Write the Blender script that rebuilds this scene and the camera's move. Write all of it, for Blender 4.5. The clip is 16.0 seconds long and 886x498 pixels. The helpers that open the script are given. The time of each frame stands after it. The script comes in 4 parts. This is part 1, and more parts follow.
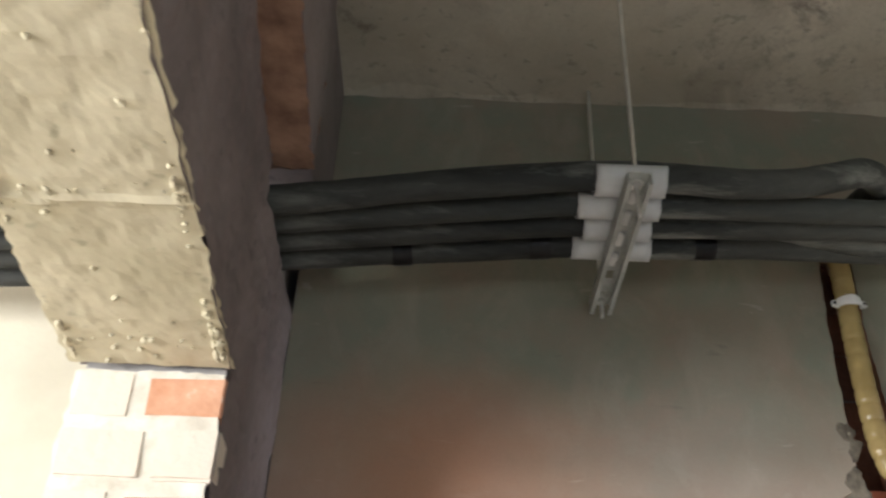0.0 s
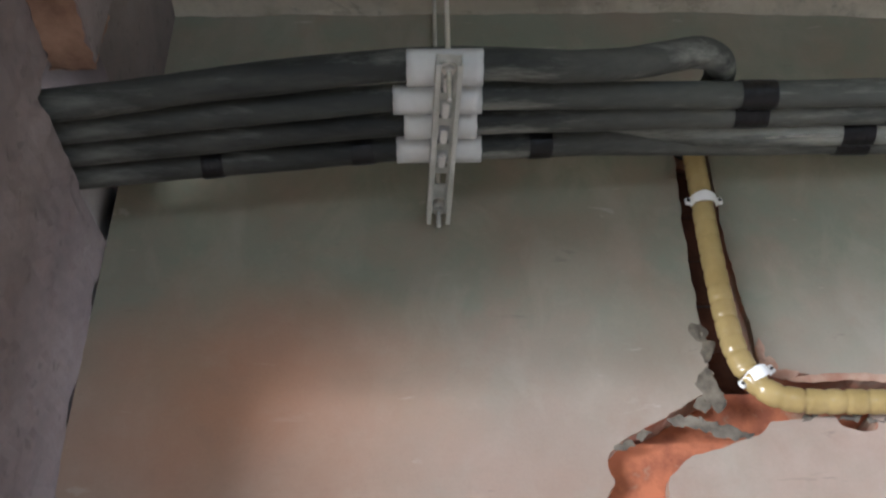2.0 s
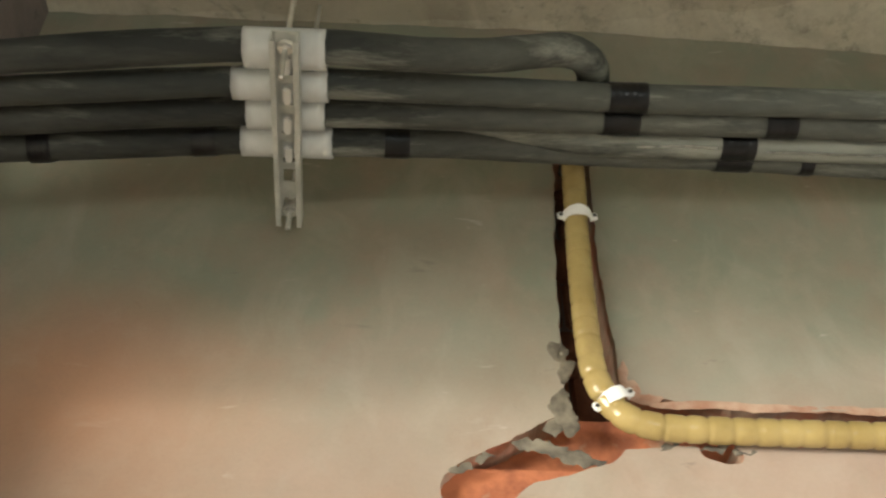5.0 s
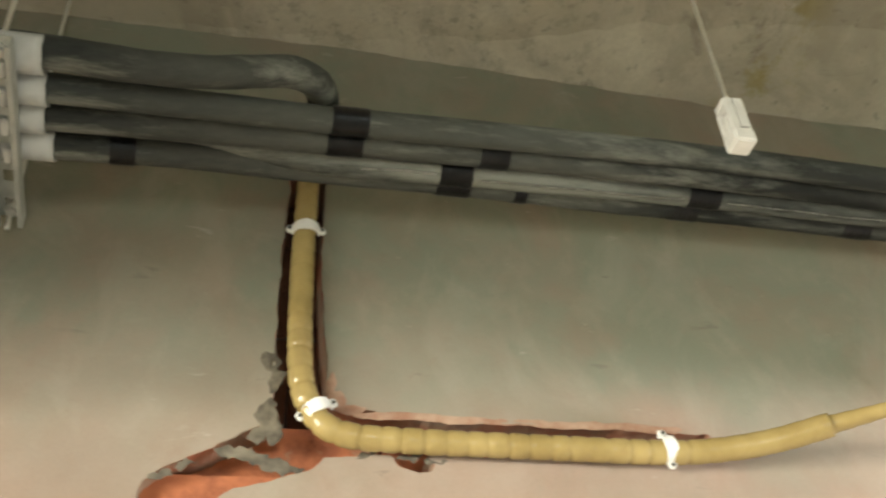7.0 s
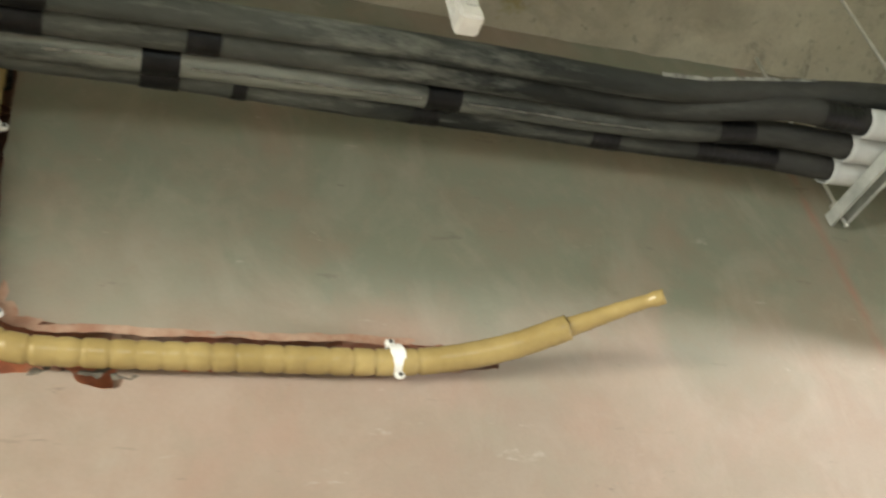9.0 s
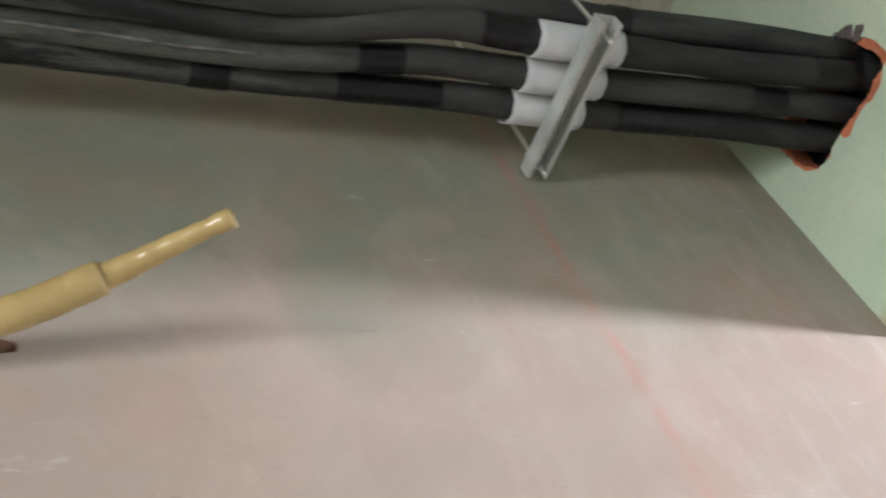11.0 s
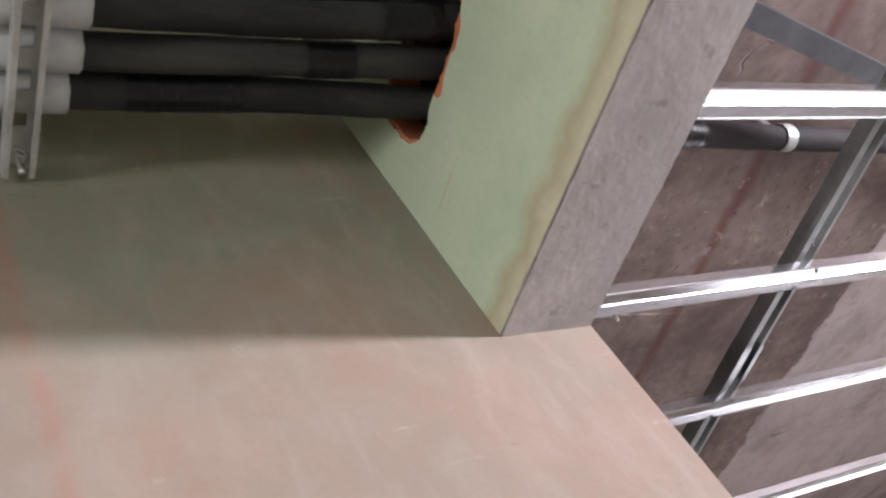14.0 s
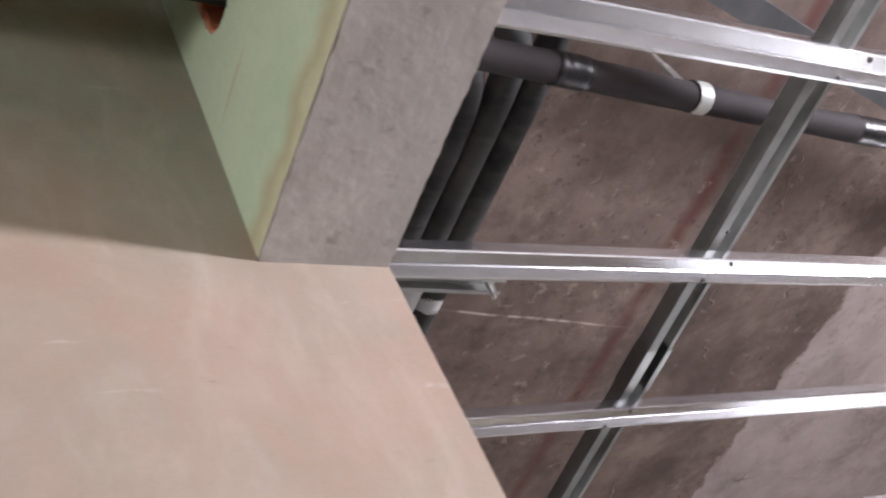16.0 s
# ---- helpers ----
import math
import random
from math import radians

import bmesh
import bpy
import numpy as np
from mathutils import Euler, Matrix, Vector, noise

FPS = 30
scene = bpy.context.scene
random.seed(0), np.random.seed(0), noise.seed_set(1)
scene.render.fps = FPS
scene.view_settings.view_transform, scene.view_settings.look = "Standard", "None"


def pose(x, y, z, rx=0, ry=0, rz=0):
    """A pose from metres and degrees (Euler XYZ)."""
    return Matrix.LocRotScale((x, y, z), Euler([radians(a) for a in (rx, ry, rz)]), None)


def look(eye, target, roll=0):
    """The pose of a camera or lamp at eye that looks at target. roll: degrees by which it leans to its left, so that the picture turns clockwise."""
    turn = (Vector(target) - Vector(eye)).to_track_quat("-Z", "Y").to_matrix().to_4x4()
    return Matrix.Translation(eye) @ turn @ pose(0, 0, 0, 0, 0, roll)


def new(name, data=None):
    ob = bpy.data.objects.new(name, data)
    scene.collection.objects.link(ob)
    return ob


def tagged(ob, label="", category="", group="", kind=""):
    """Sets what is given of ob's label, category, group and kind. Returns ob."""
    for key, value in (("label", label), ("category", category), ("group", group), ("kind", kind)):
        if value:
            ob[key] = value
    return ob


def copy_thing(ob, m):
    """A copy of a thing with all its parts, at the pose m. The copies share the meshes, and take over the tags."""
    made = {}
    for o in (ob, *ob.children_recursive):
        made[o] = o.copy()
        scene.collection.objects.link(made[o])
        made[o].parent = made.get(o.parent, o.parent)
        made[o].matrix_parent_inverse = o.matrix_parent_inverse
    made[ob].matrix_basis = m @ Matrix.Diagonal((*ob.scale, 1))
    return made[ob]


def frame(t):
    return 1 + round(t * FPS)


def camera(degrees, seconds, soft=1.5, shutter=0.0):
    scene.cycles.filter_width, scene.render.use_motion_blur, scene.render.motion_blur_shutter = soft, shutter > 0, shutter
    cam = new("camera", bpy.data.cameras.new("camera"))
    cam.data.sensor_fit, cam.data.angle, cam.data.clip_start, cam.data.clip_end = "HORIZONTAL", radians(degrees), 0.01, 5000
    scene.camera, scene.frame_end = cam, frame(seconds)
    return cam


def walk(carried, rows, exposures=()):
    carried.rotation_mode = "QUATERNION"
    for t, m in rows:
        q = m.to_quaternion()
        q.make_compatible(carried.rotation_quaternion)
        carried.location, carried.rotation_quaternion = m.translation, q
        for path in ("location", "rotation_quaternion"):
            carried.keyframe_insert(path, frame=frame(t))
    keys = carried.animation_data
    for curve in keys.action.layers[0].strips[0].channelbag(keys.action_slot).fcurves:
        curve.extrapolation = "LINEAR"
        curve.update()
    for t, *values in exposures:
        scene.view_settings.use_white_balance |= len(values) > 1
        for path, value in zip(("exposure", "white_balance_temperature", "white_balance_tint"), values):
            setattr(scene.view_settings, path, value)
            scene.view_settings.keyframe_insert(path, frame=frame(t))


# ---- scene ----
cam = camera(48.0, 16.0, soft=2.2, shutter=0.5)
PATH = [
    (0, (0.493, 0.308, 1.611), (0.465, 1.945, 2.758), 2.7),
    (0.5, (0.555, 0.338, 1.606), (0.567, 1.975, 2.754), 1.3),
    (1, (0.615, 0.363, 1.59), (0.651, 2.002, 2.737), 0.7),
    (1.5, (0.659, 0.409, 1.586), (0.702, 2.051, 2.727), -0.2),
    (2, (0.695, 0.462, 1.576), (0.725, 2.104, 2.717), -1.3),
    (2.5, (0.701, 0.525, 1.554), (0.719, 2.149, 2.721), -0.8),
    (3, (0.714, 0.611, 1.55), (0.717, 2.175, 2.796), 1.2),
    (5.5, (0.918, 0.584, 1.561), (1.004, 2.126, 2.831), 0.1),
    (6, (0.948, 0.563, 1.562), (1.122, 2.109, 2.82), -1.3),
    (6.5, (0.97, 0.537, 1.555), (1.251, 2.074, 2.804), -3.0),
    (7, (1.006, 0.518, 1.551), (1.392, 2.039, 2.791), -4.3),
    (7.5, (1.037, 0.511, 1.546), (1.534, 2.005, 2.779), -5.9),
    (8, (1.082, 0.527, 1.534), (1.66, 1.994, 2.765), -7.9),
    (8.5, (1.13, 0.587, 1.521), (1.776, 2.035, 2.74), -10.3),
    (8.7, (1.149, 0.614, 1.515), (1.818, 2.059, 2.726), -11.0),
    (10.8, (1.546, 0.904, 1.514), (2.497, 2.091, 2.812), -25.3),
    (11, (1.596, 0.919, 1.5), (2.551, 2.08, 2.818), -27.1),
    (11.5, (1.68, 0.962, 1.496), (2.695, 2.07, 2.816), -30.2),
    (12, (1.765, 0.985, 1.499), (2.839, 2.045, 2.812), -31.9),
    (12.5, (1.852, 0.999, 1.511), (2.986, 1.994, 2.823), -34.8),
    (13, (1.971, 0.976, 1.507), (3.097, 1.988, 2.813), -35.9),
    (13.5, (2.068, 0.941, 1.495), (3.181, 1.993, 2.781), -37.0),
    (14, (2.146, 0.947, 1.482), (3.231, 2.02, 2.774), -36.4),
    (14.5, (2.231, 0.983, 1.474), (3.287, 2.075, 2.775), -33.2),
    (15, (2.315, 1.023, 1.467), (3.359, 2.099, 2.791), -31.4),
    (15.5, (2.385, 1.051, 1.459), (3.426, 2.115, 2.795), -30.6),
    (16, (2.476, 1.063, 1.456), (3.506, 2.115, 2.81), -29.9),
]
walk(cam, [(t, look(eye, target, roll)) for t, eye, target, roll in PATH],
     exposures=[(0.0, -0.1, 5700, 15), (1.5, 0.2, 5250, 17), (3.0, 0.45, 5500, 14), (5.5, 0.6, 6500, 6), (8.5, 0.4, 6400, 4), (10.8, 0.1, 5600, 12), (13.0, -0.1, 5800, 17), (14.0, -0.3, 5900, 19), (16.0, -0.33, 5900, 17)])

# ---- world and light ----
world = bpy.data.worlds.new("sky")
scene.world = world
world.use_nodes = True
wn = world.node_tree.nodes
sky = wn.new("ShaderNodeTexSky")
sky.sky_type = "NISHITA"
sky.sun_disc = False
sky.sun_elevation = radians(38)
sky.sun_rotation = radians(250)
world.node_tree.links.new(sky.outputs["Color"], wn["Background"].inputs["Color"])
wn["Background"].inputs["Strength"].default_value = 0.1


def area_light(name, centre, towards, width, height, watts, colour):
    lamp = bpy.data.lights.new(name, "AREA")
    lamp.shape, lamp.size, lamp.size_y, lamp.energy, lamp.color = "RECTANGLE", width, height, watts, colour
    ob = new(name, lamp)
    ob.matrix_world = look(centre, towards)
    return ob


area_light("daylight_west_upper", (-2.19, -1.3, 1.99), (0.5, 0.4, 2.03), 1.5, 0.2, 70, (1.0, 0.93, 0.78))
area_light("daylight_west", (-2.19, -0.55, 1.53), (0.5, 0.55, 1.48), 2.3, 0.8, 160, (1.0, 0.95, 0.82))
area_light("daylight_east", (6.59, -0.6, 1.66), (2.9, 1.1, 1.62), 2.2, 0.36, 560, (1.0, 0.95, 0.93))
area_light("daylight_door", (6.59, 2.9, 0.85), (3.5, 2.0, 1.0), 2.4, 1.5, 52, (1.0, 0.97, 0.95))
# weak fill added from the south, where no window is known
area_light("fill_south", (1.4, -2.59, 1.3), (1.4, 1.5, 1.3), 1.2, 1.0, 18, (0.95, 1.0, 0.92))

# ---- materials ----


class Mat:
    """A node material put together in steps."""

    def __init__(self, name, rough=0.8, metal=0.0):
        self.m = bpy.data.materials.new(name)
        self.m.use_nodes = True
        self.n, self.l = self.m.node_tree.nodes, self.m.node_tree.links
        self.b = self.n["Principled BSDF"]
        self.b.inputs["Roughness"].default_value = rough
        self.b.inputs["Metallic"].default_value = metal
        self.co = self.n.new("ShaderNodeTexCoord").outputs["Object"]

    def noise(self, scale, detail=4.0, rough=0.55, stretch=None, distort=0.0):
        co = self.co
        if stretch:
            mp = self.n.new("ShaderNodeMapping")
            mp.inputs["Scale"].default_value = stretch
            self.l.new(co, mp.inputs["Vector"])
            co = mp.outputs["Vector"]
        t = self.n.new("ShaderNodeTexNoise")
        t.inputs["Scale"].default_value = scale
        t.inputs["Detail"].default_value = detail
        t.inputs["Roughness"].default_value = rough
        t.inputs["Distortion"].default_value = distort
        self.l.new(co, t.inputs["Vector"])
        return t.outputs["Fac"]

    def ramp(self, fac, stops):
        r = self.n.new("ShaderNodeValToRGB")
        e = r.color_ramp.elements
        while len(e) < len(stops):
            e.new(0.5)
        for k, (p, c) in zip(e, stops):
            k.position = p
            k.color = (*c, 1) if isinstance(c, tuple) else (c, c, c, 1)
        self.l.new(fac, r.inputs["Fac"])
        return r.outputs["Color"]

    def mix(self, fac, a, b, how="MIX"):
        x = self.n.new("ShaderNodeMix")
        x.data_type, x.blend_type = "RGBA", how
        for sock, v in ((x.inputs[0], fac), (x.inputs[6], a), (x.inputs[7], b)):
            if isinstance(v, (int, float)):
                sock.default_value = v
            elif isinstance(v, tuple):
                sock.default_value = (*v, 1)
            else:
                self.l.new(v, sock)
        return x.outputs[2]

    def math(self, op, a, b=0.0, c=0.0):
        x = self.n.new("ShaderNodeMath")
        x.operation = op
        for sock, v in zip(x.inputs, (a, b, c)):
            if isinstance(v, (int, float)):
                sock.default_value = v
            else:
                self.l.new(v, sock)
        return x.outputs[0]

    def axis(self, k):
        s = self.n.new("ShaderNodeSeparateXYZ")
        self.l.new(self.co, s.inputs[0])
        return s.outputs[k]

    def near(self, value, centre, half):
        """1 at centre, falling to 0 at half away."""
        d = self.math("ABSOLUTE", self.math("SUBTRACT", value, centre))
        x = self.math("SUBTRACT", 1.0, self.math("DIVIDE", d, half))
        x2 = self.math("MAXIMUM", x, 0.0)
        return x2

    def random(self):
        return self.n.new("ShaderNodeObjectInfo").outputs["Random"]

    def colour(self, c):
        if isinstance(c, tuple):
            self.b.inputs["Base Color"].default_value = (*c, 1)
        else:
            self.l.new(c, self.b.inputs["Base Color"])
        return self

    def gloss(self, sock):
        self.l.new(sock, self.b.inputs["Roughness"])
        return self

    def bump(self, height, strength=0.3, distance=0.004):
        b = self.n.new("ShaderNodeBump")
        b.inputs["Strength"].default_value = strength
        b.inputs["Distance"].default_value = distance
        self.l.new(height, b.inputs["Height"])
        if self.b.inputs["Normal"].is_linked:
            self.l.new(self.b.inputs["Normal"].links[0].from_socket, b.inputs["Normal"])
        self.l.new(b.outputs["Normal"], self.b.inputs["Normal"])
        return self


def plaster_material():
    m = Mat("sand_plaster", 0.88)
    big = m.noise(2.3, 3)
    mid = m.noise(9, 5, 0.6)
    fine = m.noise(210, 3, 0.6)
    c = m.ramp(big, [(0.3, (0.27, 0.215, 0.17)), (0.7, (0.36, 0.285, 0.232))])
    # darker and greener above z 2.17: the upper wall's shade put into its colour
    z = m.axis(2)
    upper_shade = m.math("ADD", m.math("MULTIPLY", m.math("SUBTRACT", z, 2.17), 5.0), m.math("MULTIPLY", m.math("SUBTRACT", m.noise(4, 5, 0.6), 0.5), 1.5))
    green = m.ramp(m.math("ADD", upper_shade, 0.45), [(0.0, 0.0), (1.0, 0.85)])
    c = m.mix(green, c, (0.192, 0.212, 0.158))
    c = m.mix(m.ramp(mid, [(0.45, 0.0), (0.70, 0.42)]), c, (0.27, 0.18, 0.13))
    # slanting strokes of the float, pale and rosy
    stroke = m.noise(7, 5, 0.62, (1.3, 1, 0.8), 0.6)
    c = m.mix(m.ramp(stroke, [(0.50, 0.0), (0.70, 0.3)]), c, (0.41, 0.36, 0.30))
    rosy = m.noise(3.1, 5, 0.6, (1.1, 1, 0.9), 0.5)
    c = m.mix(m.ramp(rosy, [(0.47, 0.0), (0.68, 0.44)]), c, (0.345, 0.222, 0.17))
    c = m.mix(m.ramp(m.noise(5.2, 6, 0.65, None, 0.8), [(0.48, 0.0), (0.66, 0.38)]), c, (0.255, 0.235, 0.182))
    # small grey scuffs and pale nicks
    scuff = m.noise(26, 4, 0.65, (0.4, 1, 1.4), 0.5)
    c = m.mix(m.ramp(scuff, [(0.67, 0.0), (0.73, 0.42)]), c, (0.46, 0.42, 0.36))
    c = m.mix(m.ramp(scuff, [(0.26, 0.45), (0.33, 0.0)]), c, (0.15, 0.125, 0.10))
    # soft-edged orange patch by the doorway
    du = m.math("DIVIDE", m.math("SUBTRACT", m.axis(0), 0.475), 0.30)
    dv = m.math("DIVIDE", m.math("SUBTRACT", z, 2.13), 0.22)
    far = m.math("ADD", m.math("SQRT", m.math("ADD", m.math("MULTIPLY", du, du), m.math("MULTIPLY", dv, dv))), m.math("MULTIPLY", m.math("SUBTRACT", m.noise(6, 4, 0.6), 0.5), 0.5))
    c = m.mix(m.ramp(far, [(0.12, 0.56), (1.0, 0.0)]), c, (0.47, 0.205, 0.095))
    # upright brush strokes towards the free end of the wall
    brush = m.noise(5, 6, 0.66, (4.0, 1, 1.3), 0.6)
    end = m.ramp(m.math("SUBTRACT", m.axis(0), 2.1), [(0.1, 0.0), (0.6, 0.3)])
    c = m.mix(m.math("MULTIPLY", end, m.ramp(brush, [(0.50, 0.0), (0.68, 0.8)])), c, (0.45, 0.39, 0.32))
    c = m.mix(m.math("MULTIPLY", end, m.ramp(brush, [(0.32, 0.7), (0.46, 0.0)])), c, (0.36, 0.21, 0.155))
    # blotches of dried float water
    blotch = m.noise(15, 6, 0.7, None, 0.3)
    c = m.mix(m.ramp(blotch, [(0.53, 0.0), (0.70, 0.13)]), c, (0.44, 0.37, 0.30))
    c = m.mix(m.ramp(blotch, [(0.33, 0.18), (0.46, 0.0)]), c, (0.25, 0.175, 0.13))
    # plumb line in red chalk
    wob = m.math("MULTIPLY", m.math("SUBTRACT", m.noise(5, 3), 0.5), 0.02)
    line = m.near(m.math("ADD", m.axis(0), wob), 2.310, 0.015)
    line = m.math("MULTIPLY", line, m.ramp(m.noise(16, 4), [(0.35, 0.05), (0.65, 0.5)]))
    c = m.mix(line, c, (0.38, 0.14, 0.10))
    c = m.mix(m.ramp(fine, [(0.3, 0.07), (0.6, 0.0)]), c, (0.13, 0.105, 0.08))
    return m.colour(c).bump(fine, 0.09, 0.0012).bump(mid, 0.12, 0.006).bump(stroke, 0.12, 0.003).m


def concrete_material(name, dark, light, stain, scale=1.0, relief=1.0):
    m = Mat(name, 0.92)
    big = m.noise(2.2 * scale, 5, 0.6, None, 0.4)
    mid = m.noise(14 * scale, 5, 0.6)
    fine = m.noise(120, 4, 0.7)
    c = m.ramp(big, [(0.32, dark), (0.68, light)])
    c = m.mix(m.ramp(mid, [(0.48, 0.0), (0.72, 0.55)]), c, stain)
    pit = m.ramp(m.noise(45, 3, 0.5), [(0.28, 0.4), (0.36, 0.0)])
    c = m.mix(pit, c, tuple(v * 0.35 for v in dark))
    c = m.mix(m.ramp(fine, [(0.35, 0.3), (0.6, 0.0)]), c, dark)
    return m, m.colour(c).bump(fine, 0.3 * relief, 0.002).bump(mid, 0.3 * relief, 0.006), c


ceiling_m, _, cc = concrete_material("ceiling_concrete", (0.42, 0.38, 0.295), (0.68, 0.625, 0.51), (0.46, 0.40, 0.30), 1.0, 0.35)
_m = ceiling_m
_red = _m.math("MULTIPLY", _m.near(_m.math("ADD", _m.axis(0), _m.math("MULTIPLY", _m.math("SUBTRACT", _m.noise(7, 3), 0.5), 0.05)), 4.125, 0.032),
               _m.ramp(_m.noise(6, 4), [(0.3, 0.25), (0.55, 1.0)]))
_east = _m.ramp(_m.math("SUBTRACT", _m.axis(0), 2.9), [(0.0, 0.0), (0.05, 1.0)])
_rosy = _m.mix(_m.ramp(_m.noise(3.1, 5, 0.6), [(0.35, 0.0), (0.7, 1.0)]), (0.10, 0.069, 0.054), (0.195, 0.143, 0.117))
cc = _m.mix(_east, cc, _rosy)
_pale = _m.ramp(_m.math("ADD", _m.math("SUBTRACT", _m.axis(0), 4.86), _m.math("MULTIPLY", _m.math("SUBTRACT", _m.noise(9, 5, 0.65), 0.5), 0.13)), [(0.0, 0.0), (0.018, 0.8)])
cc = _m.mix(_pale, cc, (0.36, 0.30, 0.28))
cc = _m.mix(_red, cc, (0.085, 0.03, 0.022))
_spl = _m.ramp(_m.noise(4.2, 6, 0.7, None, 0.8), [(0.58, 0.0), (0.66, 0.8)])
cc = _m.mix(_m.math("MULTIPLY", _spl, 0.7), cc, (0.085, 0.06, 0.048))
_yl = _m.math("MULTIPLY", _m.near(_m.axis(0), 1.85, 0.09), _m.ramp(_m.noise(14, 5, 0.65), [(0.5, 0.0), (0.62, 0.8)]))
cc = _m.mix(_yl, cc, (0.34, 0.28, 0.08))
_ch = _m.near(_m.math("SUBTRACT", _m.axis(1), _m.math("MULTIPLY", _m.axis(0), 0.075)), 2.032, 0.0045)
_ch = _m.math("MULTIPLY", _ch, _m.math("MULTIPLY", _m.near(_m.axis(0), 3.83, 0.33), _m.ramp(_m.noise(18, 3), [(0.4, 0.4), (0.6, 3.0)])))
cc = _m.mix(_m.math("MINIMUM", _ch, 0.8), cc, (0.5, 0.42, 0.38))
_blot = _m.math("MULTIPLY", _m.ramp(_m.noise(1.6, 4, 0.6), [(0.45, 0.0), (0.62, 1.0)]), _m.ramp(_m.noise(24, 6, 0.7), [(0.52, 0.0), (0.64, 0.4)]))
cc = _m.mix(_blot, cc, (0.16, 0.13, 0.10))
_pat = _m.ramp(_m.noise(5.5, 6, 0.65, None, 0.5), [(0.36, 0.3), (0.48, 0.0)])
cc = _m.mix(_pat, cc, (0.19, 0.155, 0.12))
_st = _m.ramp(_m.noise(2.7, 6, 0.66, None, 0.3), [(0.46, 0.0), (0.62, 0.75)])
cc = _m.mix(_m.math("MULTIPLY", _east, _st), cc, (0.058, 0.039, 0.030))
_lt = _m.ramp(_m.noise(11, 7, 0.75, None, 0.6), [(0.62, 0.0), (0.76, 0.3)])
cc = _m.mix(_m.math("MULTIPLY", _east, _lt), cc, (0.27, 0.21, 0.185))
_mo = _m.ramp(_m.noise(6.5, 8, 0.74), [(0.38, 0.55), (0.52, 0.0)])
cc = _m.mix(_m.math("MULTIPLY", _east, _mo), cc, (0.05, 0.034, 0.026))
_vein = _m.noise(1.9, 4, 0.55, None, 0.2)
_some = _m.math("MULTIPLY", _east, _m.ramp(_m.noise(3.3, 3), [(0.55, 0.0), (0.63, 1.0)]))
cc = _m.mix(_m.math("MULTIPLY", _m.near(_vein, 0.505, 0.003), _m.math("MULTIPLY", _some, 0.45)), cc, (0.42, 0.35, 0.31))
cc = _m.mix(_m.math("MULTIPLY", _m.near(_vein, 0.5, 0.004), _some), cc, (0.02, 0.013, 0.011))
cc = _m.mix(_m.math("MULTIPLY", _red, 0.8), cc, (0.085, 0.028, 0.02))
_patch = _m.math("MULTIPLY", _east, _m.ramp(_m.noise(1.7, 3, 0.5), [(0.44, 0.0), (0.56, 1.0)]))
cc = _m.mix(_m.math("MULTIPLY", _patch, _m.ramp(_m.noise(30, 7, 0.72), [(0.35, 0.7), (0.42, 0.0)])), cc, (0.030, 0.020, 0.017))
cc = _m.mix(_m.math("MULTIPLY", _patch, _m.ramp(_m.noise(19, 7, 0.74, None, 0.4), [(0.58, 0.0), (0.66, 0.35)])), cc, (0.40, 0.33, 0.28))
cc = _m.mix(_m.math("MULTIPLY", _pale, _m.ramp(_m.noise(3.4, 6, 0.66), [(0.38, 0.35), (0.58, 0.85)])), cc, (0.34, 0.285, 0.265))
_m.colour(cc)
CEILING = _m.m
PLASTER = plaster_material()


def green_material():
    m = Mat("green_distemper", 0.82)
    mid = m.noise(8, 5, 0.6)
    fine = m.noise(130, 3)
    c = m.ramp(m.noise(3.5, 4), [(0.3, (0.33, 0.42, 0.30)), (0.7, (0.48, 0.54, 0.40))])
    c = m.mix(m.ramp(mid, [(0.45, 0.0), (0.75, 0.4)]), c, (0.50, 0.54, 0.41))
    # damp edge, stained yellow-brown along the foot
    edge = m.math("ADD", m.math("MULTIPLY", m.math("SUBTRACT", 2.146, m.axis(2)), 15.0), m.math("MULTIPLY", m.math("SUBTRACT", m.noise(11, 5), 0.5), 1.15))
    c = m.mix(m.ramp(edge, [(0.0, 0.0), (0.45, 0.8)]), c, (0.45, 0.42, 0.29))
    rim = m.near(edge, 0.25, 0.3)
    c = m.mix(m.math("MULTIPLY", rim, 0.55), c, (0.27, 0.215, 0.115))
    c = m.mix(m.ramp(fine, [(0.3, 0.25), (0.55, 0.0)]), c, (0.3, 0.36, 0.25))
    return m.colour(c).bump(fine, 0.2, 0.002).bump(mid, 0.15, 0.004).m


GREEN = green_material()
MORTAR_M, _, _ = concrete_material("grey_mortar", (0.27, 0.254, 0.236), (0.44, 0.415, 0.39), (0.32, 0.30, 0.278), 2.2, 0.4)
MORTAR = MORTAR_M.m
SOFFIT_M, _, _ = concrete_material("sand_mortar", (0.47, 0.42, 0.28), (0.64, 0.58, 0.42), (0.53, 0.47, 0.33), 1.3, 0.5)
SOFFIT = SOFFIT_M.m
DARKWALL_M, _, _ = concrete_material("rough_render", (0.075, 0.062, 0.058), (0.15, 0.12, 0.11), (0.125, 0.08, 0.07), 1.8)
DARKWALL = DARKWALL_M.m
WESTWALL_M, _, _ = concrete_material("mauve_render", (0.17, 0.143, 0.14), (0.30, 0.255, 0.25), (0.24, 0.185, 0.175), 1.8)
WESTWALL = WESTWALL_M.m


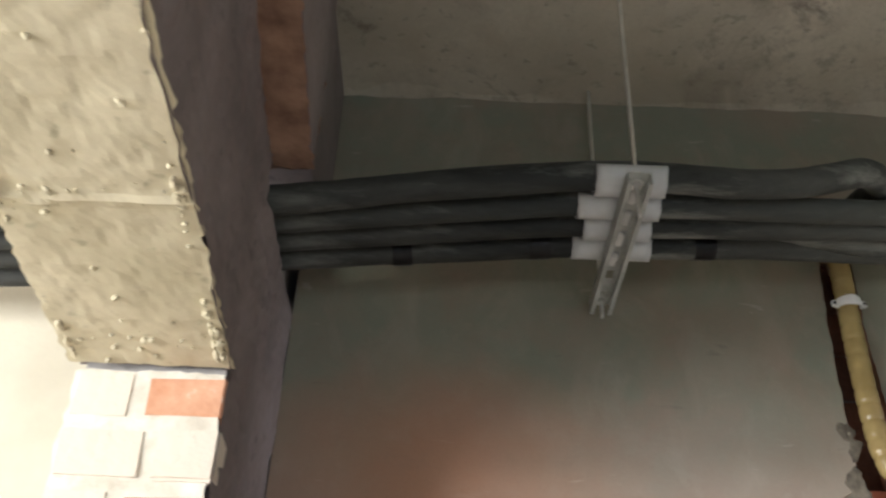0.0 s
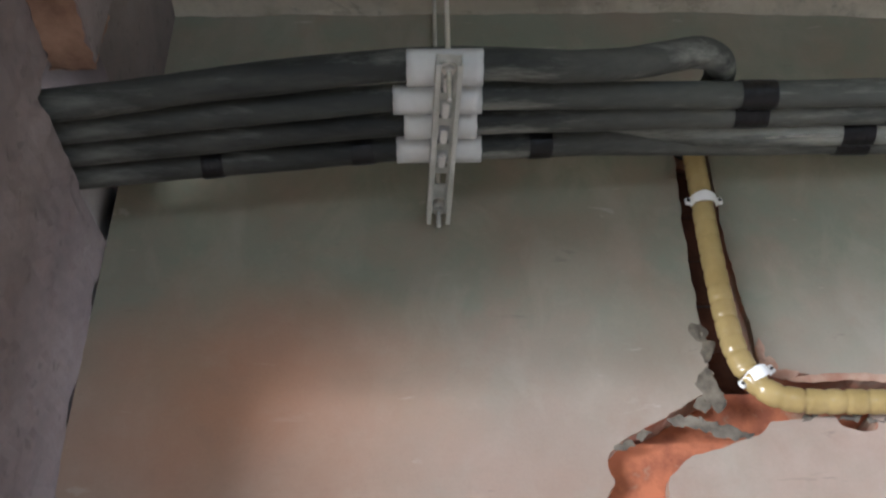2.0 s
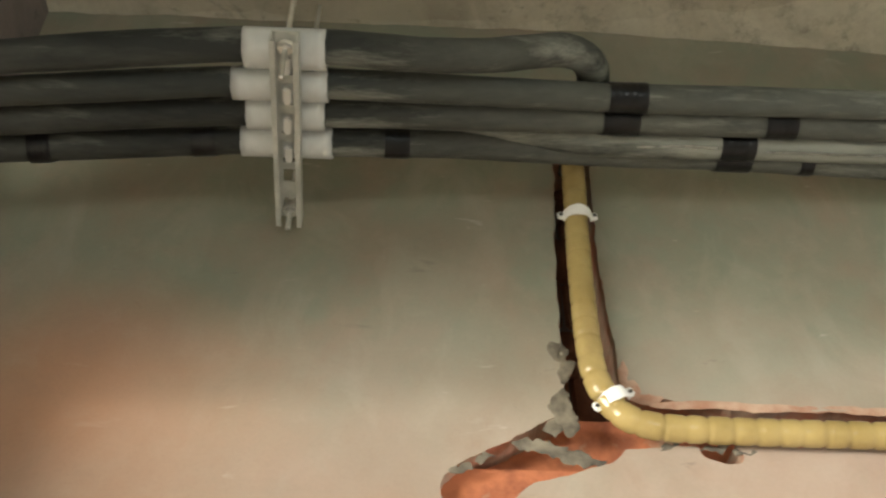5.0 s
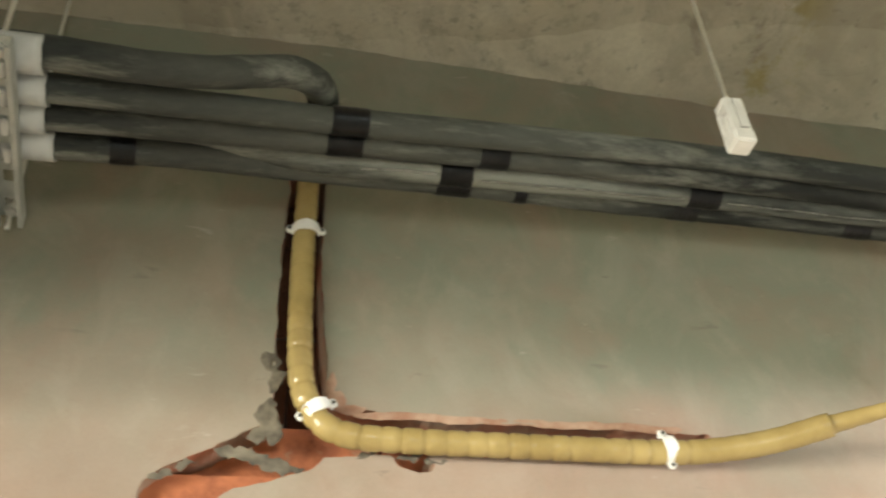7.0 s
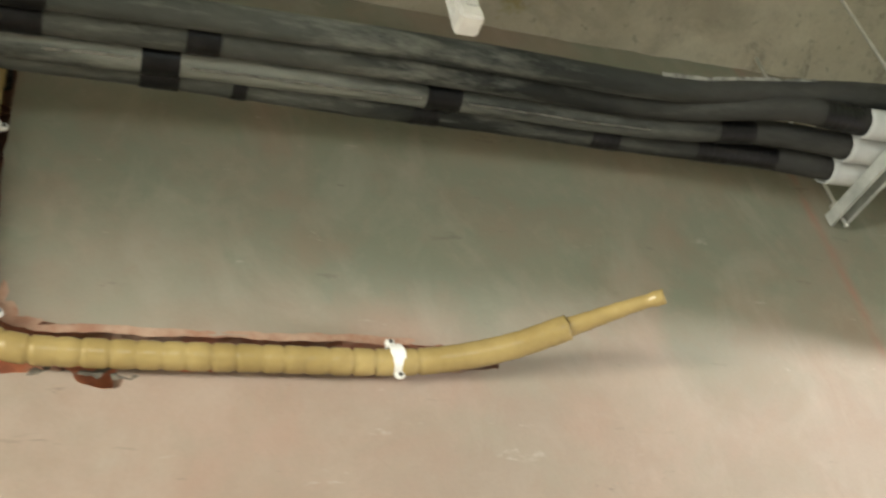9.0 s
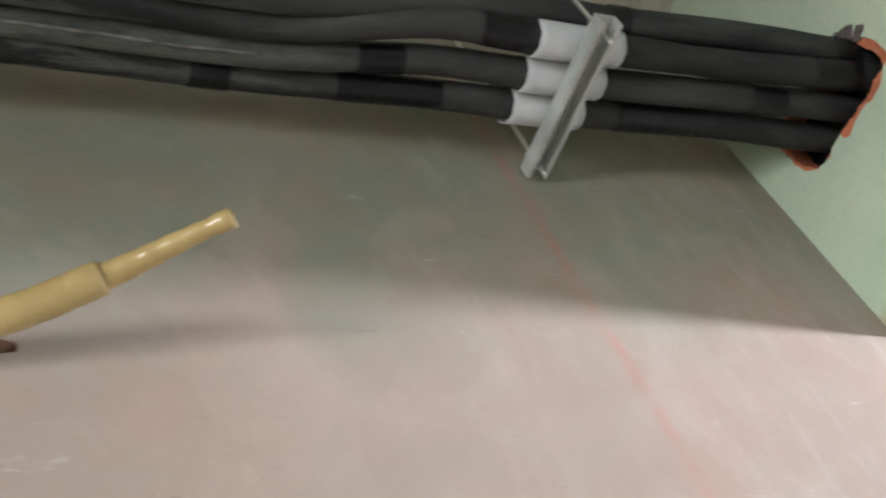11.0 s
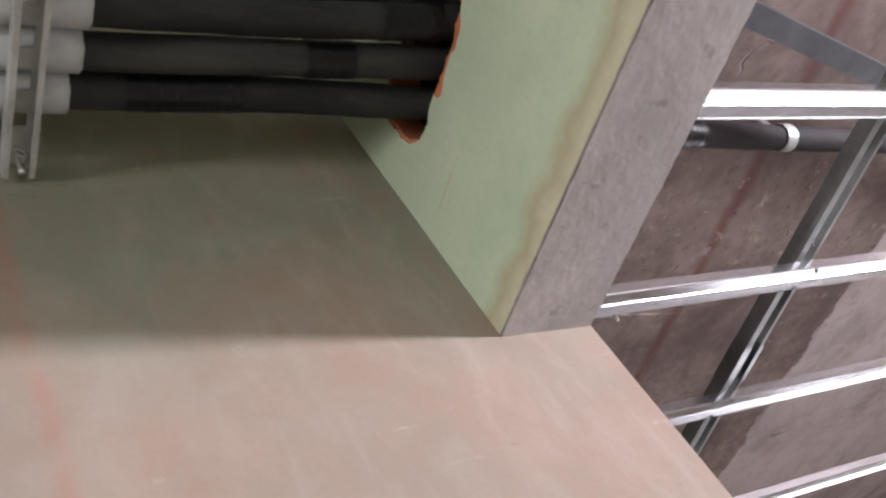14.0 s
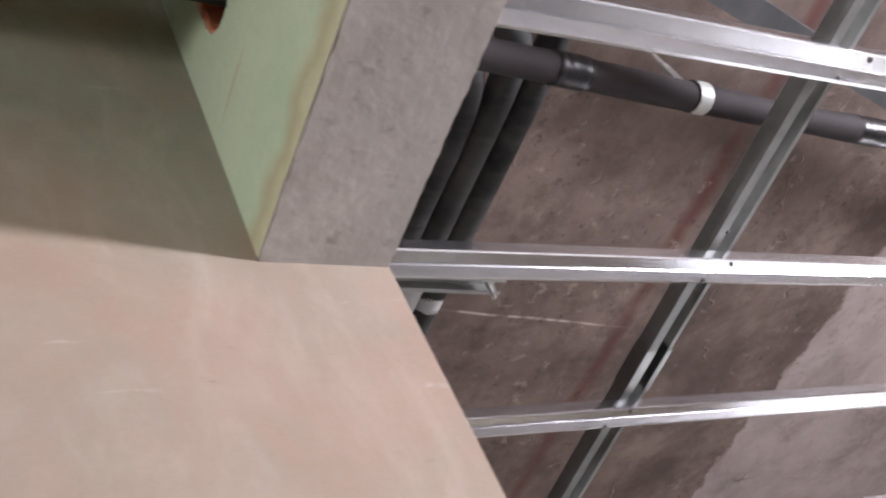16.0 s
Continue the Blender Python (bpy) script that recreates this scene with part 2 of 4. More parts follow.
def brick_material(name, white=0.0):
    m = Mat(name, 0.9)
    r = m.random()
    c = m.mix(r, (0.50, 0.16, 0.075), (0.62, 0.26, 0.13))
    n = m.noise(18, 5, 0.65)
    c = m.mix(m.ramp(n, [(0.5, 0.0), (0.7, 0.5)]), c, (0.30, 0.10, 0.05))
    wash = m.ramp(m.math("ADD", m.noise(7, 4), m.math("MULTIPLY", r, 0.25)), [(0.66 - 0.25 * white, 0.0), (0.78 - 0.25 * white, 0.9)])
    c = m.mix(wash, c, (0.72, 0.68, 0.58))
    return m.colour(c).bump(m.noise(90, 4), 0.5, 0.003).bump(n, 0.4, 0.006).m


BRICK = brick_material("clay_brick")
_k = Mat("cut_brick", 0.92)
_kc = _k.mix(_k.random(), (0.40, 0.13, 0.060), (0.56, 0.20, 0.095))
_kc = _k.mix(_k.ramp(_k.noise(26, 5, 0.6), [(0.45, 0.0), (0.65, 0.65)]), _kc, (0.20, 0.065, 0.038))
_kc = _k.mix(_k.ramp(_k.noise(15, 5, 0.65), [(0.60, 0.0), (0.70, 0.8)]), _kc, (0.40, 0.29, 0.2))
BRICK_CHASE = _k.colour(_kc).bump(_k.noise(70, 4), 0.6, 0.004).m
# brick deep in the upright chase, its shade put into the colour
_ok = Mat("shaded_brick", 0.95)
BRICK_SHADED = _ok.colour(_ok.ramp(_ok.noise(18, 5, 0.65), [(0.35, (0.085, 0.038, 0.024)), (0.68, (0.21, 0.085, 0.048))])).bump(_ok.noise(70, 4), 0.6, 0.004).m
_cu = Mat("sawn_brick_and_plaster", 0.92)
_cuc = _cu.ramp(_cu.noise(13, 5, 0.65), [(0.38, (0.36, 0.135, 0.075)), (0.52, (0.33, 0.20, 0.135)), (0.66, (0.27, 0.22, 0.165))])
CUT = _cu.colour(_cuc).bump(_cu.noise(80, 4), 0.6, 0.004).m
_b = Mat("dusty_brick", 0.92)
BRICK_DUSTY = _b.colour(_b.ramp(_b.noise(20, 5, 0.6), [(0.35, (0.20, 0.115, 0.075)), (0.65, (0.36, 0.225, 0.15))])).bump(_b.noise(80, 4), 0.5, 0.003).m
_sa = Mat("salmon_brick", 0.9)
SALMON = _sa.colour(_sa.ramp(_sa.noise(24, 5, 0.65), [(0.35, (0.56, 0.27, 0.15)), (0.62, (0.66, 0.38, 0.24)), (0.74, (0.68, 0.58, 0.46))])).bump(_sa.noise(80, 4), 0.5, 0.003).m
BRICK_WASHED = brick_material("limewashed_brick", 1.7)


def foam_material(name, cake_from, start):
    """Foam sleeve, dusty west of x 2.2; more plaster dust cakes on it the lower cake_from is. The pipe begins at x start."""
    m = Mat(name, 0.8)
    m.b.inputs["Specular IOR Level"].default_value = 0.3
    dust = m.noise(5, 6, 0.7, (0.4, 1.3, 1.3), 0.2)
    fine = m.noise(70, 4, 0.6, (0.5, 1, 1))
    r = m.random()
    here = m.ramp(m.math("DIVIDE", m.math("ADD", m.axis(0), start + 2.1), 5.0), [(0.48, 0.55), (0.60, 1.0), (0.74, 1.0), (0.84, 0.1)])
    clean = m.ramp(dust, [(0.38, (0.010, 0.0105, 0.0105)), (0.62, (0.036, 0.036, 0.034))])
    dusty = m.ramp(dust, [(0.38, (0.016, 0.018, 0.017)), (0.64, (0.104, 0.108, 0.096))])
    c = m.mix(here, clean, dusty)
    c = m.mix(m.ramp(m.noise(3.2, 5, 0.7, (0.6, 1.4, 1.4), 0.9), [(0.60, 0.0), (0.72, 0.35)]), c, (0.10, 0.097, 0.09))
    c = m.mix(m.math("MULTIPLY", m.math("MULTIPLY", r, 0.3), here), c, (0.07, 0.082, 0.077))
    # plaster dust caked in lengthwise streaks
    cake = m.noise(7, 7, 0.72, (0.35, 2.2, 2.2), 0.2)
    c = m.mix(m.math("MULTIPLY", here, m.ramp(cake, [(cake_from, 0.0), (cake_from + 0.16, 0.72)])), c, (0.29, 0.30, 0.268))
    return m.colour(c).gloss(m.ramp(dust, [(0.3, 0.7), (0.7, 0.9)])).bump(fine, 0.25, 0.002).m


FOAM = foam_material("black_foam", 0.51, -2.1)
FOAM_DUSTY = foam_material("dusty_foam", 0.41, 0.74)
_du = Mat("caked_dust", 0.95)
DUST = _du.colour(_du.ramp(_du.noise(50, 5, 0.7), [(0.34, (0.20, 0.20, 0.19)), (0.58, (0.55, 0.55, 0.52))])).m
FOAM_CLEAN_M = Mat("purple_black_foam", 0.8)
FOAM_CLEAN_M.b.inputs["Specular IOR Level"].default_value = 0.25
FOAM_CLEAN_M.colour(FOAM_CLEAN_M.ramp(FOAM_CLEAN_M.noise(6, 4, 0.6, (0.4, 1, 1)), [(0.35, (0.024, 0.020, 0.021)), (0.7, (0.048, 0.040, 0.041))]))
FOAM_CLEAN_M.bump(FOAM_CLEAN_M.noise(80, 3), 0.15, 0.001)
FOAM_CLEAN = FOAM_CLEAN_M.m
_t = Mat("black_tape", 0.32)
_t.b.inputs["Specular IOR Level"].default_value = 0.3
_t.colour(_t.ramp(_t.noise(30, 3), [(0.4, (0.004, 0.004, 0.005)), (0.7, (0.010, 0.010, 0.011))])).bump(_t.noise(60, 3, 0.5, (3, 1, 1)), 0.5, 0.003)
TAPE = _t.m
_p = Mat("white_pvc", 0.38)
_p.colour(_p.ramp(_p.noise(14, 5, 0.6), [(0.4, (0.44, 0.46, 0.46)), (0.65, (0.55, 0.57, 0.57))])).bump(_p.noise(60, 2), 0.05, 0.001)
PVC = _p.m
_c = Mat("white_plastic", 0.35)
_c.colour(_c.ramp(_c.noise(25, 4), [(0.4, (0.74, 0.73, 0.70)), (0.6, (0.84, 0.83, 0.80))]))
CLIP = _c.m
_h = Mat("yellow_hose", 0.24)
_hc = _h.ramp(_h.noise(9, 5, 0.6), [(0.35, (0.29, 0.21, 0.078)), (0.68, (0.43, 0.325, 0.135))])
_hc = _h.mix(_h.ramp(_h.noise(26, 4, 0.6), [(0.52, 0.0), (0.75, 0.45)]), _hc, (0.25, 0.175, 0.075))
_h.colour(_hc).bump(_h.noise(40, 3), 0.12, 0.002)
HOSE = _h.m


def zinc_material(name, base, rough, spread=0.11, dull=0.82):
    m = Mat(name, rough, 1.0)
    n = m.noise(28, 4, 0.6)
    c = m.ramp(n, [(0.35, tuple(v * dull for v in base)), (0.65, base)])
    streak = m.noise(12, 4, 0.6, (0.15, 1, 1))
    return m.colour(c).gloss(m.ramp(streak, [(0.3, rough - spread), (0.7, rough + spread)])).bump(m.noise(200, 2), 0.3 * spread, 0.0006).m


ZINC = zinc_material("galvanised_steel", (0.90, 0.91, 0.93), 0.21, 0.004, 0.96)
_zp = Mat("weathered_zinc", 0.5, 0.25)
ZINC_PALE = _zp.colour(_zp.ramp(_zp.noise(22, 5, 0.65), [(0.35, (0.36, 0.375, 0.35)), (0.65, (0.55, 0.57, 0.54))])).bump(_zp.noise(150, 3), 0.1, 0.001).m
ZINC_DULL = zinc_material("dull_zinc", (0.45, 0.46, 0.44), 0.5)
ROD = zinc_material("zinc_rod", (0.86, 0.86, 0.83), 0.5)
_y = Mat("grey_painted_steel", 0.6)
_y.b.inputs["Specular IOR Level"].default_value = 0.15
TRAY = _y.colour(_y.ramp(_y.noise(9, 5), [(0.35, (0.055, 0.057, 0.058)), (0.7, (0.095, 0.097, 0.098))])).m
_s = Mat("screw_dark", 0.5)
SCREW = _s.colour((0.06, 0.055, 0.05)).m
_f = Mat("dusty_floor", 0.9)
FLOOR = _f.colour(_f.ramp(_f.noise(3, 6, 0.6), [(0.35, (0.42, 0.39, 0.35)), (0.7, (0.54, 0.505, 0.455))])).bump(_f.noise(60, 4), 0.3, 0.003).m
_sc = Mat("pale_screed", 0.8)
SCREED = _sc.colour(_sc.ramp(_sc.noise(3, 6, 0.6), [(0.35, (0.30, 0.285, 0.27)), (0.7, (0.38, 0.365, 0.35))])).bump(_sc.noise(60, 4), 0.2, 0.002).m
_pl = Mat("pale_render", 0.88)
PALE = _pl.colour(_pl.ramp(_pl.noise(4, 5, 0.6), [(0.35, (0.58, 0.54, 0.42)), (0.7, (0.70, 0.66, 0.53))])).bump(_pl.noise(90, 4), 0.25, 0.002).m
_l = Mat("limewash", 0.9)
LIME = _l.colour(_l.ramp(_l.noise(22, 5, 0.6), [(0.35, (0.60, 0.55, 0.45)), (0.6, (0.74, 0.71, 0.62))])).bump(_l.noise(70, 4), 0.5, 0.004).m
_d = Mat("grey_dust_mortar", 0.95)
SMEAR = _d.colour(_d.ramp(_d.noise(40, 4), [(0.35, (0.07, 0.059, 0.046)), (0.65, (0.20, 0.172, 0.13))])).bump(_d.noise(110, 4), 0.5, 0.003).m

# ---- building blocks ----


def mesh_object(name, bm, material, parent=None, smooth=False):
    me = bpy.data.meshes.new(name)
    bmesh.ops.recalc_face_normals(bm, faces=bm.faces)
    bm.to_mesh(me)
    bm.free()
    for mat in material if isinstance(material, (list, tuple)) else (material,):
        me.materials.append(mat)
    if smooth:
        for p in me.polygons:
            p.use_smooth = True
    ob = new(name, me)
    if parent:
        ob.parent = parent
    return ob


def part(name, bm, material, parent, label="", smooth=False):
    ob = mesh_object(name, bm, material, parent, smooth)
    return tagged(ob, label) if label else ob


def thing(name, label, category, group="", at=(0, 0, 0)):
    ob = new(name)
    ob.location = at
    ob.empty_display_size = 0.05
    return tagged(ob, label, category, group)


def add_box(bm, lo, hi, bevel=0.0):
    v = [bm.verts.new((x, y, z)) for x in (lo[0], hi[0]) for y in (lo[1], hi[1]) for z in (lo[2], hi[2])]
    f = [bm.faces.new([v[i] for i in q]) for q in ((0, 1, 3, 2), (4, 6, 7, 5), (0, 4, 5, 1), (2, 3, 7, 6), (0, 2, 6, 4), (1, 5, 7, 3))]
    if bevel:
        edges = list({e for q in f for e in q.edges})
        bmesh.ops.bevel(bm, geom=edges, offset=bevel, segments=2, affect="EDGES")
    return bm


def box(lo, hi, bevel=0.0):
    return add_box(bmesh.new(), lo, hi, bevel)


def smooth_line(points, step=0.01):
    """Points along a Catmull-Rom line."""
    p = [Vector(q) for q in points]
    p = [2 * p[0] - p[1], *p, 2 * p[-1] - p[-2]]
    out = []
    for a, b, c, d in zip(p, p[1:], p[2:], p[3:]):
        n = max(2, int((c - b).length / step))
        for k in range(n):
            t = k / n
            out.append(0.5 * ((2 * b) + (c - a) * t + (2 * a - 5 * b + 4 * c - d) * t * t + (3 * b - a - 3 * c + d) * t ** 3))
    out.append(p[-2])
    return out


def add_tube(bm, line, radius, sides=20, caps=True, arc=(0.0, 2 * math.pi), up=(0, 0, 1)):
    """A tube along a line; radius is a number or a function of the length so far."""
    rings, far = [], 0.0
    full = abs(arc[1] - arc[0] - 2 * math.pi) < 1e-6
    for k, p in enumerate(line):
        a, b = line[max(k - 1, 0)], line[min(k + 1, len(line) - 1)]
        ahead = (b - a).normalized()
        u = Vector(up)
        if abs(ahead.dot(u)) > 0.9:
            u = Vector((0, 1, 0))
        side = ahead.cross(u).normalized()
        top = side.cross(ahead).normalized()
        if k:
            far += (p - line[k - 1]).length
        r = radius(far) if callable(radius) else radius
        n = sides if full else sides + 1
        rings.append([bm.verts.new(p + r * (math.cos(w) * side + math.sin(w) * top)) for w in (arc[0] + (arc[1] - arc[0]) * i / sides for i in range(n))])
    n = len(rings[0])
    for a, b in zip(rings, rings[1:]):
        for i in range(n if full else n - 1):
            bm.faces.new((a[i], a[(i + 1) % n], b[(i + 1) % n], b[i]))
    if caps and full:
        bm.faces.new(rings[0])
        bm.faces.new(list(reversed(rings[-1])))
    return bm


def sheet(lo, hi, step, field, to_world, depth):
    """A slab of plaster over the rectangle lo..hi, open where field(u, v) < 0, with its rims turned in by depth.
    to_world(u, v, w) places it, w counted inwards."""
    nu, nv = int((hi[0] - lo[0]) / step), int((hi[1] - lo[1]) / step)
    us = [lo[0] + (hi[0] - lo[0]) * i / nu for i in range(nu + 1)]
    vs = [lo[1] + (hi[1] - lo[1]) * j / nv for j in range(nv + 1)]
    val = [[field(u, v) for v in vs] for u in us]
    keep = {(i, j) for i in range(nu) for j in range(nv) if val[i][j] + val[i + 1][j] + val[i][j + 1] + val[i + 1][j + 1] > 0}
    used = {(i + a, j + b) for i, j in keep for a in (0, 1) for b in (0, 1)}
    bm = bmesh.new()
    front = {}
    for i, j in used:
        u, v = us[i], vs[j]
        if 0 < i < nu and 0 < j < nv and not all((i + a, j + b) in keep for a in (-1, 0) for b in (-1, 0)):
            gu = (val[i + 1][j] - val[i - 1][j]) / (2 * step)
            gv = (val[i][j + 1] - val[i][j - 1]) / (2 * step)
            g = max(gu * gu + gv * gv, 0.25)
            s = max(-step, min(step, val[i][j]))
            u, v = u - s * gu / g, v - s * gv / g
        w = 0.0012 * noise.noise(Vector((u * 7, v * 7, 3.1)))
        front[i, j] = (bm.verts.new(to_world(u, v, w)), (u, v))
    back = {}

    def rear(k):
        if k not in back:
            u, v = front[k][1]
            back[k] = bm.verts.new(to_world(u, v, depth))
        return back[k]

    for i, j in keep:
        q = [(i, j), (i + 1, j), (i + 1, j + 1), (i, j + 1)]
        bm.faces.new([front[k][0] for k in q])
        for (a, b), (di, dj) in zip(((q[0], q[1]), (q[1], q[2]), (q[2], q[3]), (q[3], q[0])), ((0, -1), (1, 0), (0, 1), (-1, 0))):
            if (i + di, j + dj) not in keep:
                bm.faces.new([front[b][0], front[a][0], rear(a), rear(b)]).material_index = 1
    return bm


def capsule(u, v, a, b, ra, rb):
    """Signed distance to a tapering bar from a to b."""
    dx, dy = b[0] - a[0], b[1] - a[1]
    t = max(0.0, min(1.0, ((u - a[0]) * dx + (v - a[1]) * dy) / (dx * dx + dy * dy)))
    return math.hypot(u - a[0] - t * dx, v - a[1] - t * dy) - (ra + (rb - ra) * t)


# ---- structure ----
CEIL = 2.835
WALL = 1.59
WEST = 0.25
EAST = 2.788


def rough_slab(lo, hi, step, amount):
    """A ceiling underside with shallow waves."""
    bm = bmesh.new()
    nx, ny = int((hi[0] - lo[0]) / step), int((hi[1] - lo[1]) / step)
    rows = []
    for i in range(nx + 1):
        row = []
        for j in range(ny + 1):
            x, y = lo[0] + (hi[0] - lo[0]) * i / nx, lo[1] + (hi[1] - lo[1]) * j / ny
            h = amount * (noise.noise(Vector((x * 2.1, y * 2.1, 0))) + 0.5 * noise.noise(Vector((x * 9, y * 9, 4))))
            row.append(bm.verts.new((x, y, lo[2] + h)))
        rows.append(row)
    for a, b in zip(rows, rows[1:]):
        for j in range(ny):
            bm.faces.new((a[j], a[j + 1], b[j + 1], b[j]))
    add_box(bm, (lo[0], lo[1], lo[2] + 0.03), (hi[0], hi[1], hi[2]))
    return bm


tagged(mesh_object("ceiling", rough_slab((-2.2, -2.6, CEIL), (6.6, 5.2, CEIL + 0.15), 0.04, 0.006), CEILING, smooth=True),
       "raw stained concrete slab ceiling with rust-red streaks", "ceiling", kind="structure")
tagged(mesh_object("floor", box((-2.2, -2.6, -0.1), (6.6, 5.2, 0.0)), FLOOR), "dusty bare screed floor", "floor", kind="structure")
tagged(mesh_object("floor_corridor", box((2.85, -2.6, 0.0), (6.6, 5.2, 0.012)), SCREED), "grey smooth screed of the corridor floor", "floor", kind="structure")
tagged(mesh_object("ground", box((-200, -200, -0.3), (200, 200, -0.12)), FLOOR), "bare earth ground outside", "ground", kind="structure")


def chase(u, v):
    """Below zero inside the channel cut for the hose and the broken-out patch."""
    u, v = u + 0.021, v + 0.013
    n = noise.noise(Vector((u * 16, v * 16, 0))) * 0.005 + noise.noise(Vector((u * 47, v * 47, 1))) * 0.0026 + noise.noise(Vector((u * 130, v * 130, 5))) * 0.0010
    d = min(capsule(u, v, (1.106, 2.55), (1.101, 2.36), 0.025, 0.027),
            capsule(u, v, (1.101, 2.36), (1.106, 2.16), 0.028, 0.034),
            capsule(u, v, (1.12, 2.142), (1.30, 2.140), 0.036, 0.023),
            capsule(u, v, (1.30, 2.140), (1.63, 2.143), 0.023, 0.021),
            capsule(u, v, (1.63, 2.143), (1.70, 2.136), 0.020, 0.006),
            capsule(u, v, (1.235, 2.112), (1.26, 2.104), 0.016, 0.010),
            capsule(u, v, (1.105, 2.13), (1.01, 2.082), 0.038, 0.027),
            capsule(u, v, (1.01, 2.082), (0.962, 2.052), 0.030, 0.034),
            capsule(u, v, (0.975, 2.055), (0.94, 1.95), 0.030, 0.040))
    return d + n


wall_north = tagged(mesh_object("wall_north", box((WEST, WALL + 0.088, 0.0), (2.912, WALL + 0.16, CEIL + 0.01)), DARKWALL),
                    "sand-plastered brick wall with a rough chase cut for the hose", "wall", kind="structure")


def on_north(u, v, w):
    return (u, WALL + w, v)


PX0, PX1, PZ0, PZ1 = 0.80, 1.80, 1.86, 2.60
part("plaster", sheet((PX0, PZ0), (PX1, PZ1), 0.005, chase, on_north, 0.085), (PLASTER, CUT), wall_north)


def plain_plaster(lo, hi):
    n = max(1, int((hi[0] - lo[0]) / 0.04)), max(1, int((hi[1] - lo[1]) / 0.04))
    bm = bmesh.new()
    g = [[bm.verts.new((lo[0] + (hi[0] - lo[0]) * i / n[0], WALL + 0.0012 * noise.noise(Vector(((lo[0] + (hi[0] - lo[0]) * i / n[0]) * 7, (lo[1] + (hi[1] - lo[1]) * j / n[1]) * 7, 3.1))),
                       lo[1] + (hi[1] - lo[1]) * j / n[1])) for j in range(n[1] + 1)] for i in range(n[0] + 1)]
    for a, b in zip(g, g[1:]):
        for j in range(n[1]):
            bm.faces.new((a[j], a[j + 1], b[j + 1], b[j]))
    return bm


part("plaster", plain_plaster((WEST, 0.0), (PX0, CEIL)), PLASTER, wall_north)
part("plaster", plain_plaster((PX0, 0.0), (PX1, PZ0)), PLASTER, wall_north)
part("plaster", plain_plaster((PX0, PZ1), (PX1, CEIL)), PLASTER, wall_north)
part("plaster", plain_plaster((PX1, 0.0), (2.918, CEIL)), PLASTER, wall_north)
part("plaster_end", box((2.914, WALL + 0.0005, 0.0), (2.9185, WALL + 0.16, CEIL)), PLASTER, wall_north)

W0 = 0.076
tagged(mesh_object("wall_north_west_room", box((-2.2, WALL, 0.0), (W0, WALL + 0.16, CEIL + 0.01)), PALE),
       "pale sunlit rendered wall of the next room", "wall", kind="structure")

# west wall: lintel, pier and the far stretch behind the walker
W0 = 0.076
SKEW = 0.055


def skewed(x, y):
    """The west wall runs slightly out of square."""
    return x + SKEW * max(0.0, 1.27 - y)


def skew_box(lo, hi):
    bm = box(lo, hi)
    for v in bm.verts:
        v.co.x = skewed(v.co.x, v.co.y)
    return bm


west = tagged(mesh_object("wall_west", skew_box((W0, -2.6, 2.13), (WEST - 0.004, 1.30, CEIL + 0.01)), WESTWALL),
              "dark rough-rendered wall over a broken doorway", "wall", kind="structure")


def ragged_face(lo, hi, step, place, amount, fray=0.006):
    """A lumpy face over lo..hi; place(u, v, w) sets it in space, w outwards."""
    bm = bmesh.new()
    nu, nv = max(1, int((hi[0] - lo[0]) / step)), max(1, int((hi[1] - lo[1]) / step))
    g = []
    for i in range(nu + 1):
        row = []
        for j in range(nv + 1):
            u, v = lo[0] + (hi[0] - lo[0]) * i / nu, lo[1] + (hi[1] - lo[1]) * j / nv
            edge = min(i, j, nu - i, nv - j) == 0
            n1 = noise.noise(Vector((u * 12, v * 12, 1))) + 0.6 * noise.noise(Vector((u * 40, v * 40, 2))) + 0.4 * noise.noise(Vector((u * 95, v * 95, 7)))
            shift = fray * noise.noise(Vector((u * 60, v * 60, 9))) if edge else 0.0
            row.append(bm.verts.new(place(u + shift, v + 0.7 * shift, amount * n1)))
        g.append(row)
    for a, b in zip(g, g[1:]):
        for j in range(nv):
            bm.faces.new((a[j], a[j + 1], b[j + 1], b[j]))
    return bm


part("soffit", ragged_face((W0 - 0.006, -1.3), (WEST + 0.003, 1.285), 0.007, lambda u, v, w: (skewed(u, v), v, 2.125 - w - 0.004 * math.exp(-((v - 0.985 - 0.01 * noise.noise(Vector((u * 30, 0, 0)))) / 0.006) ** 2)), 0.0020), SOFFIT, west, "sand-coloured mortar soffit with ragged lips")
part("face", ragged_face((-2.6, 2.12), (1.30, 2.445), 0.018, lambda u, v, w: (skewed(WEST, u) + w, u, v), 0.006), WESTWALL, west)
part("face", ragged_face((1.283, 0.0), (WALL, 2.375), 0.015, lambda u, v, w: (WEST + w, u, v), 0.006), WESTWALL, west)
part("pier", box((W0 + 0.01, 1.295, 0.0), (WEST - 0.008, WALL + 0.16, 2.36)), MORTAR, west)
part("pier_fill", box((W0 + 0.02, 1.502, 2.355), (WEST - 0.02, WALL + 0.16, 2.505)), MORTAR, west)
part("upper_pier", box((W0 + 0.01, 1.30, 2.50), (0.284, WALL + 0.16, CEIL + 0.01)), WESTWALL, west)
part("lower_wall", skew_box((W0, -2.6, 0.0), (WEST, -1.3, 2.13)), WESTWALL, west)
crumbs = bmesh.new()
rng = random.Random(4)
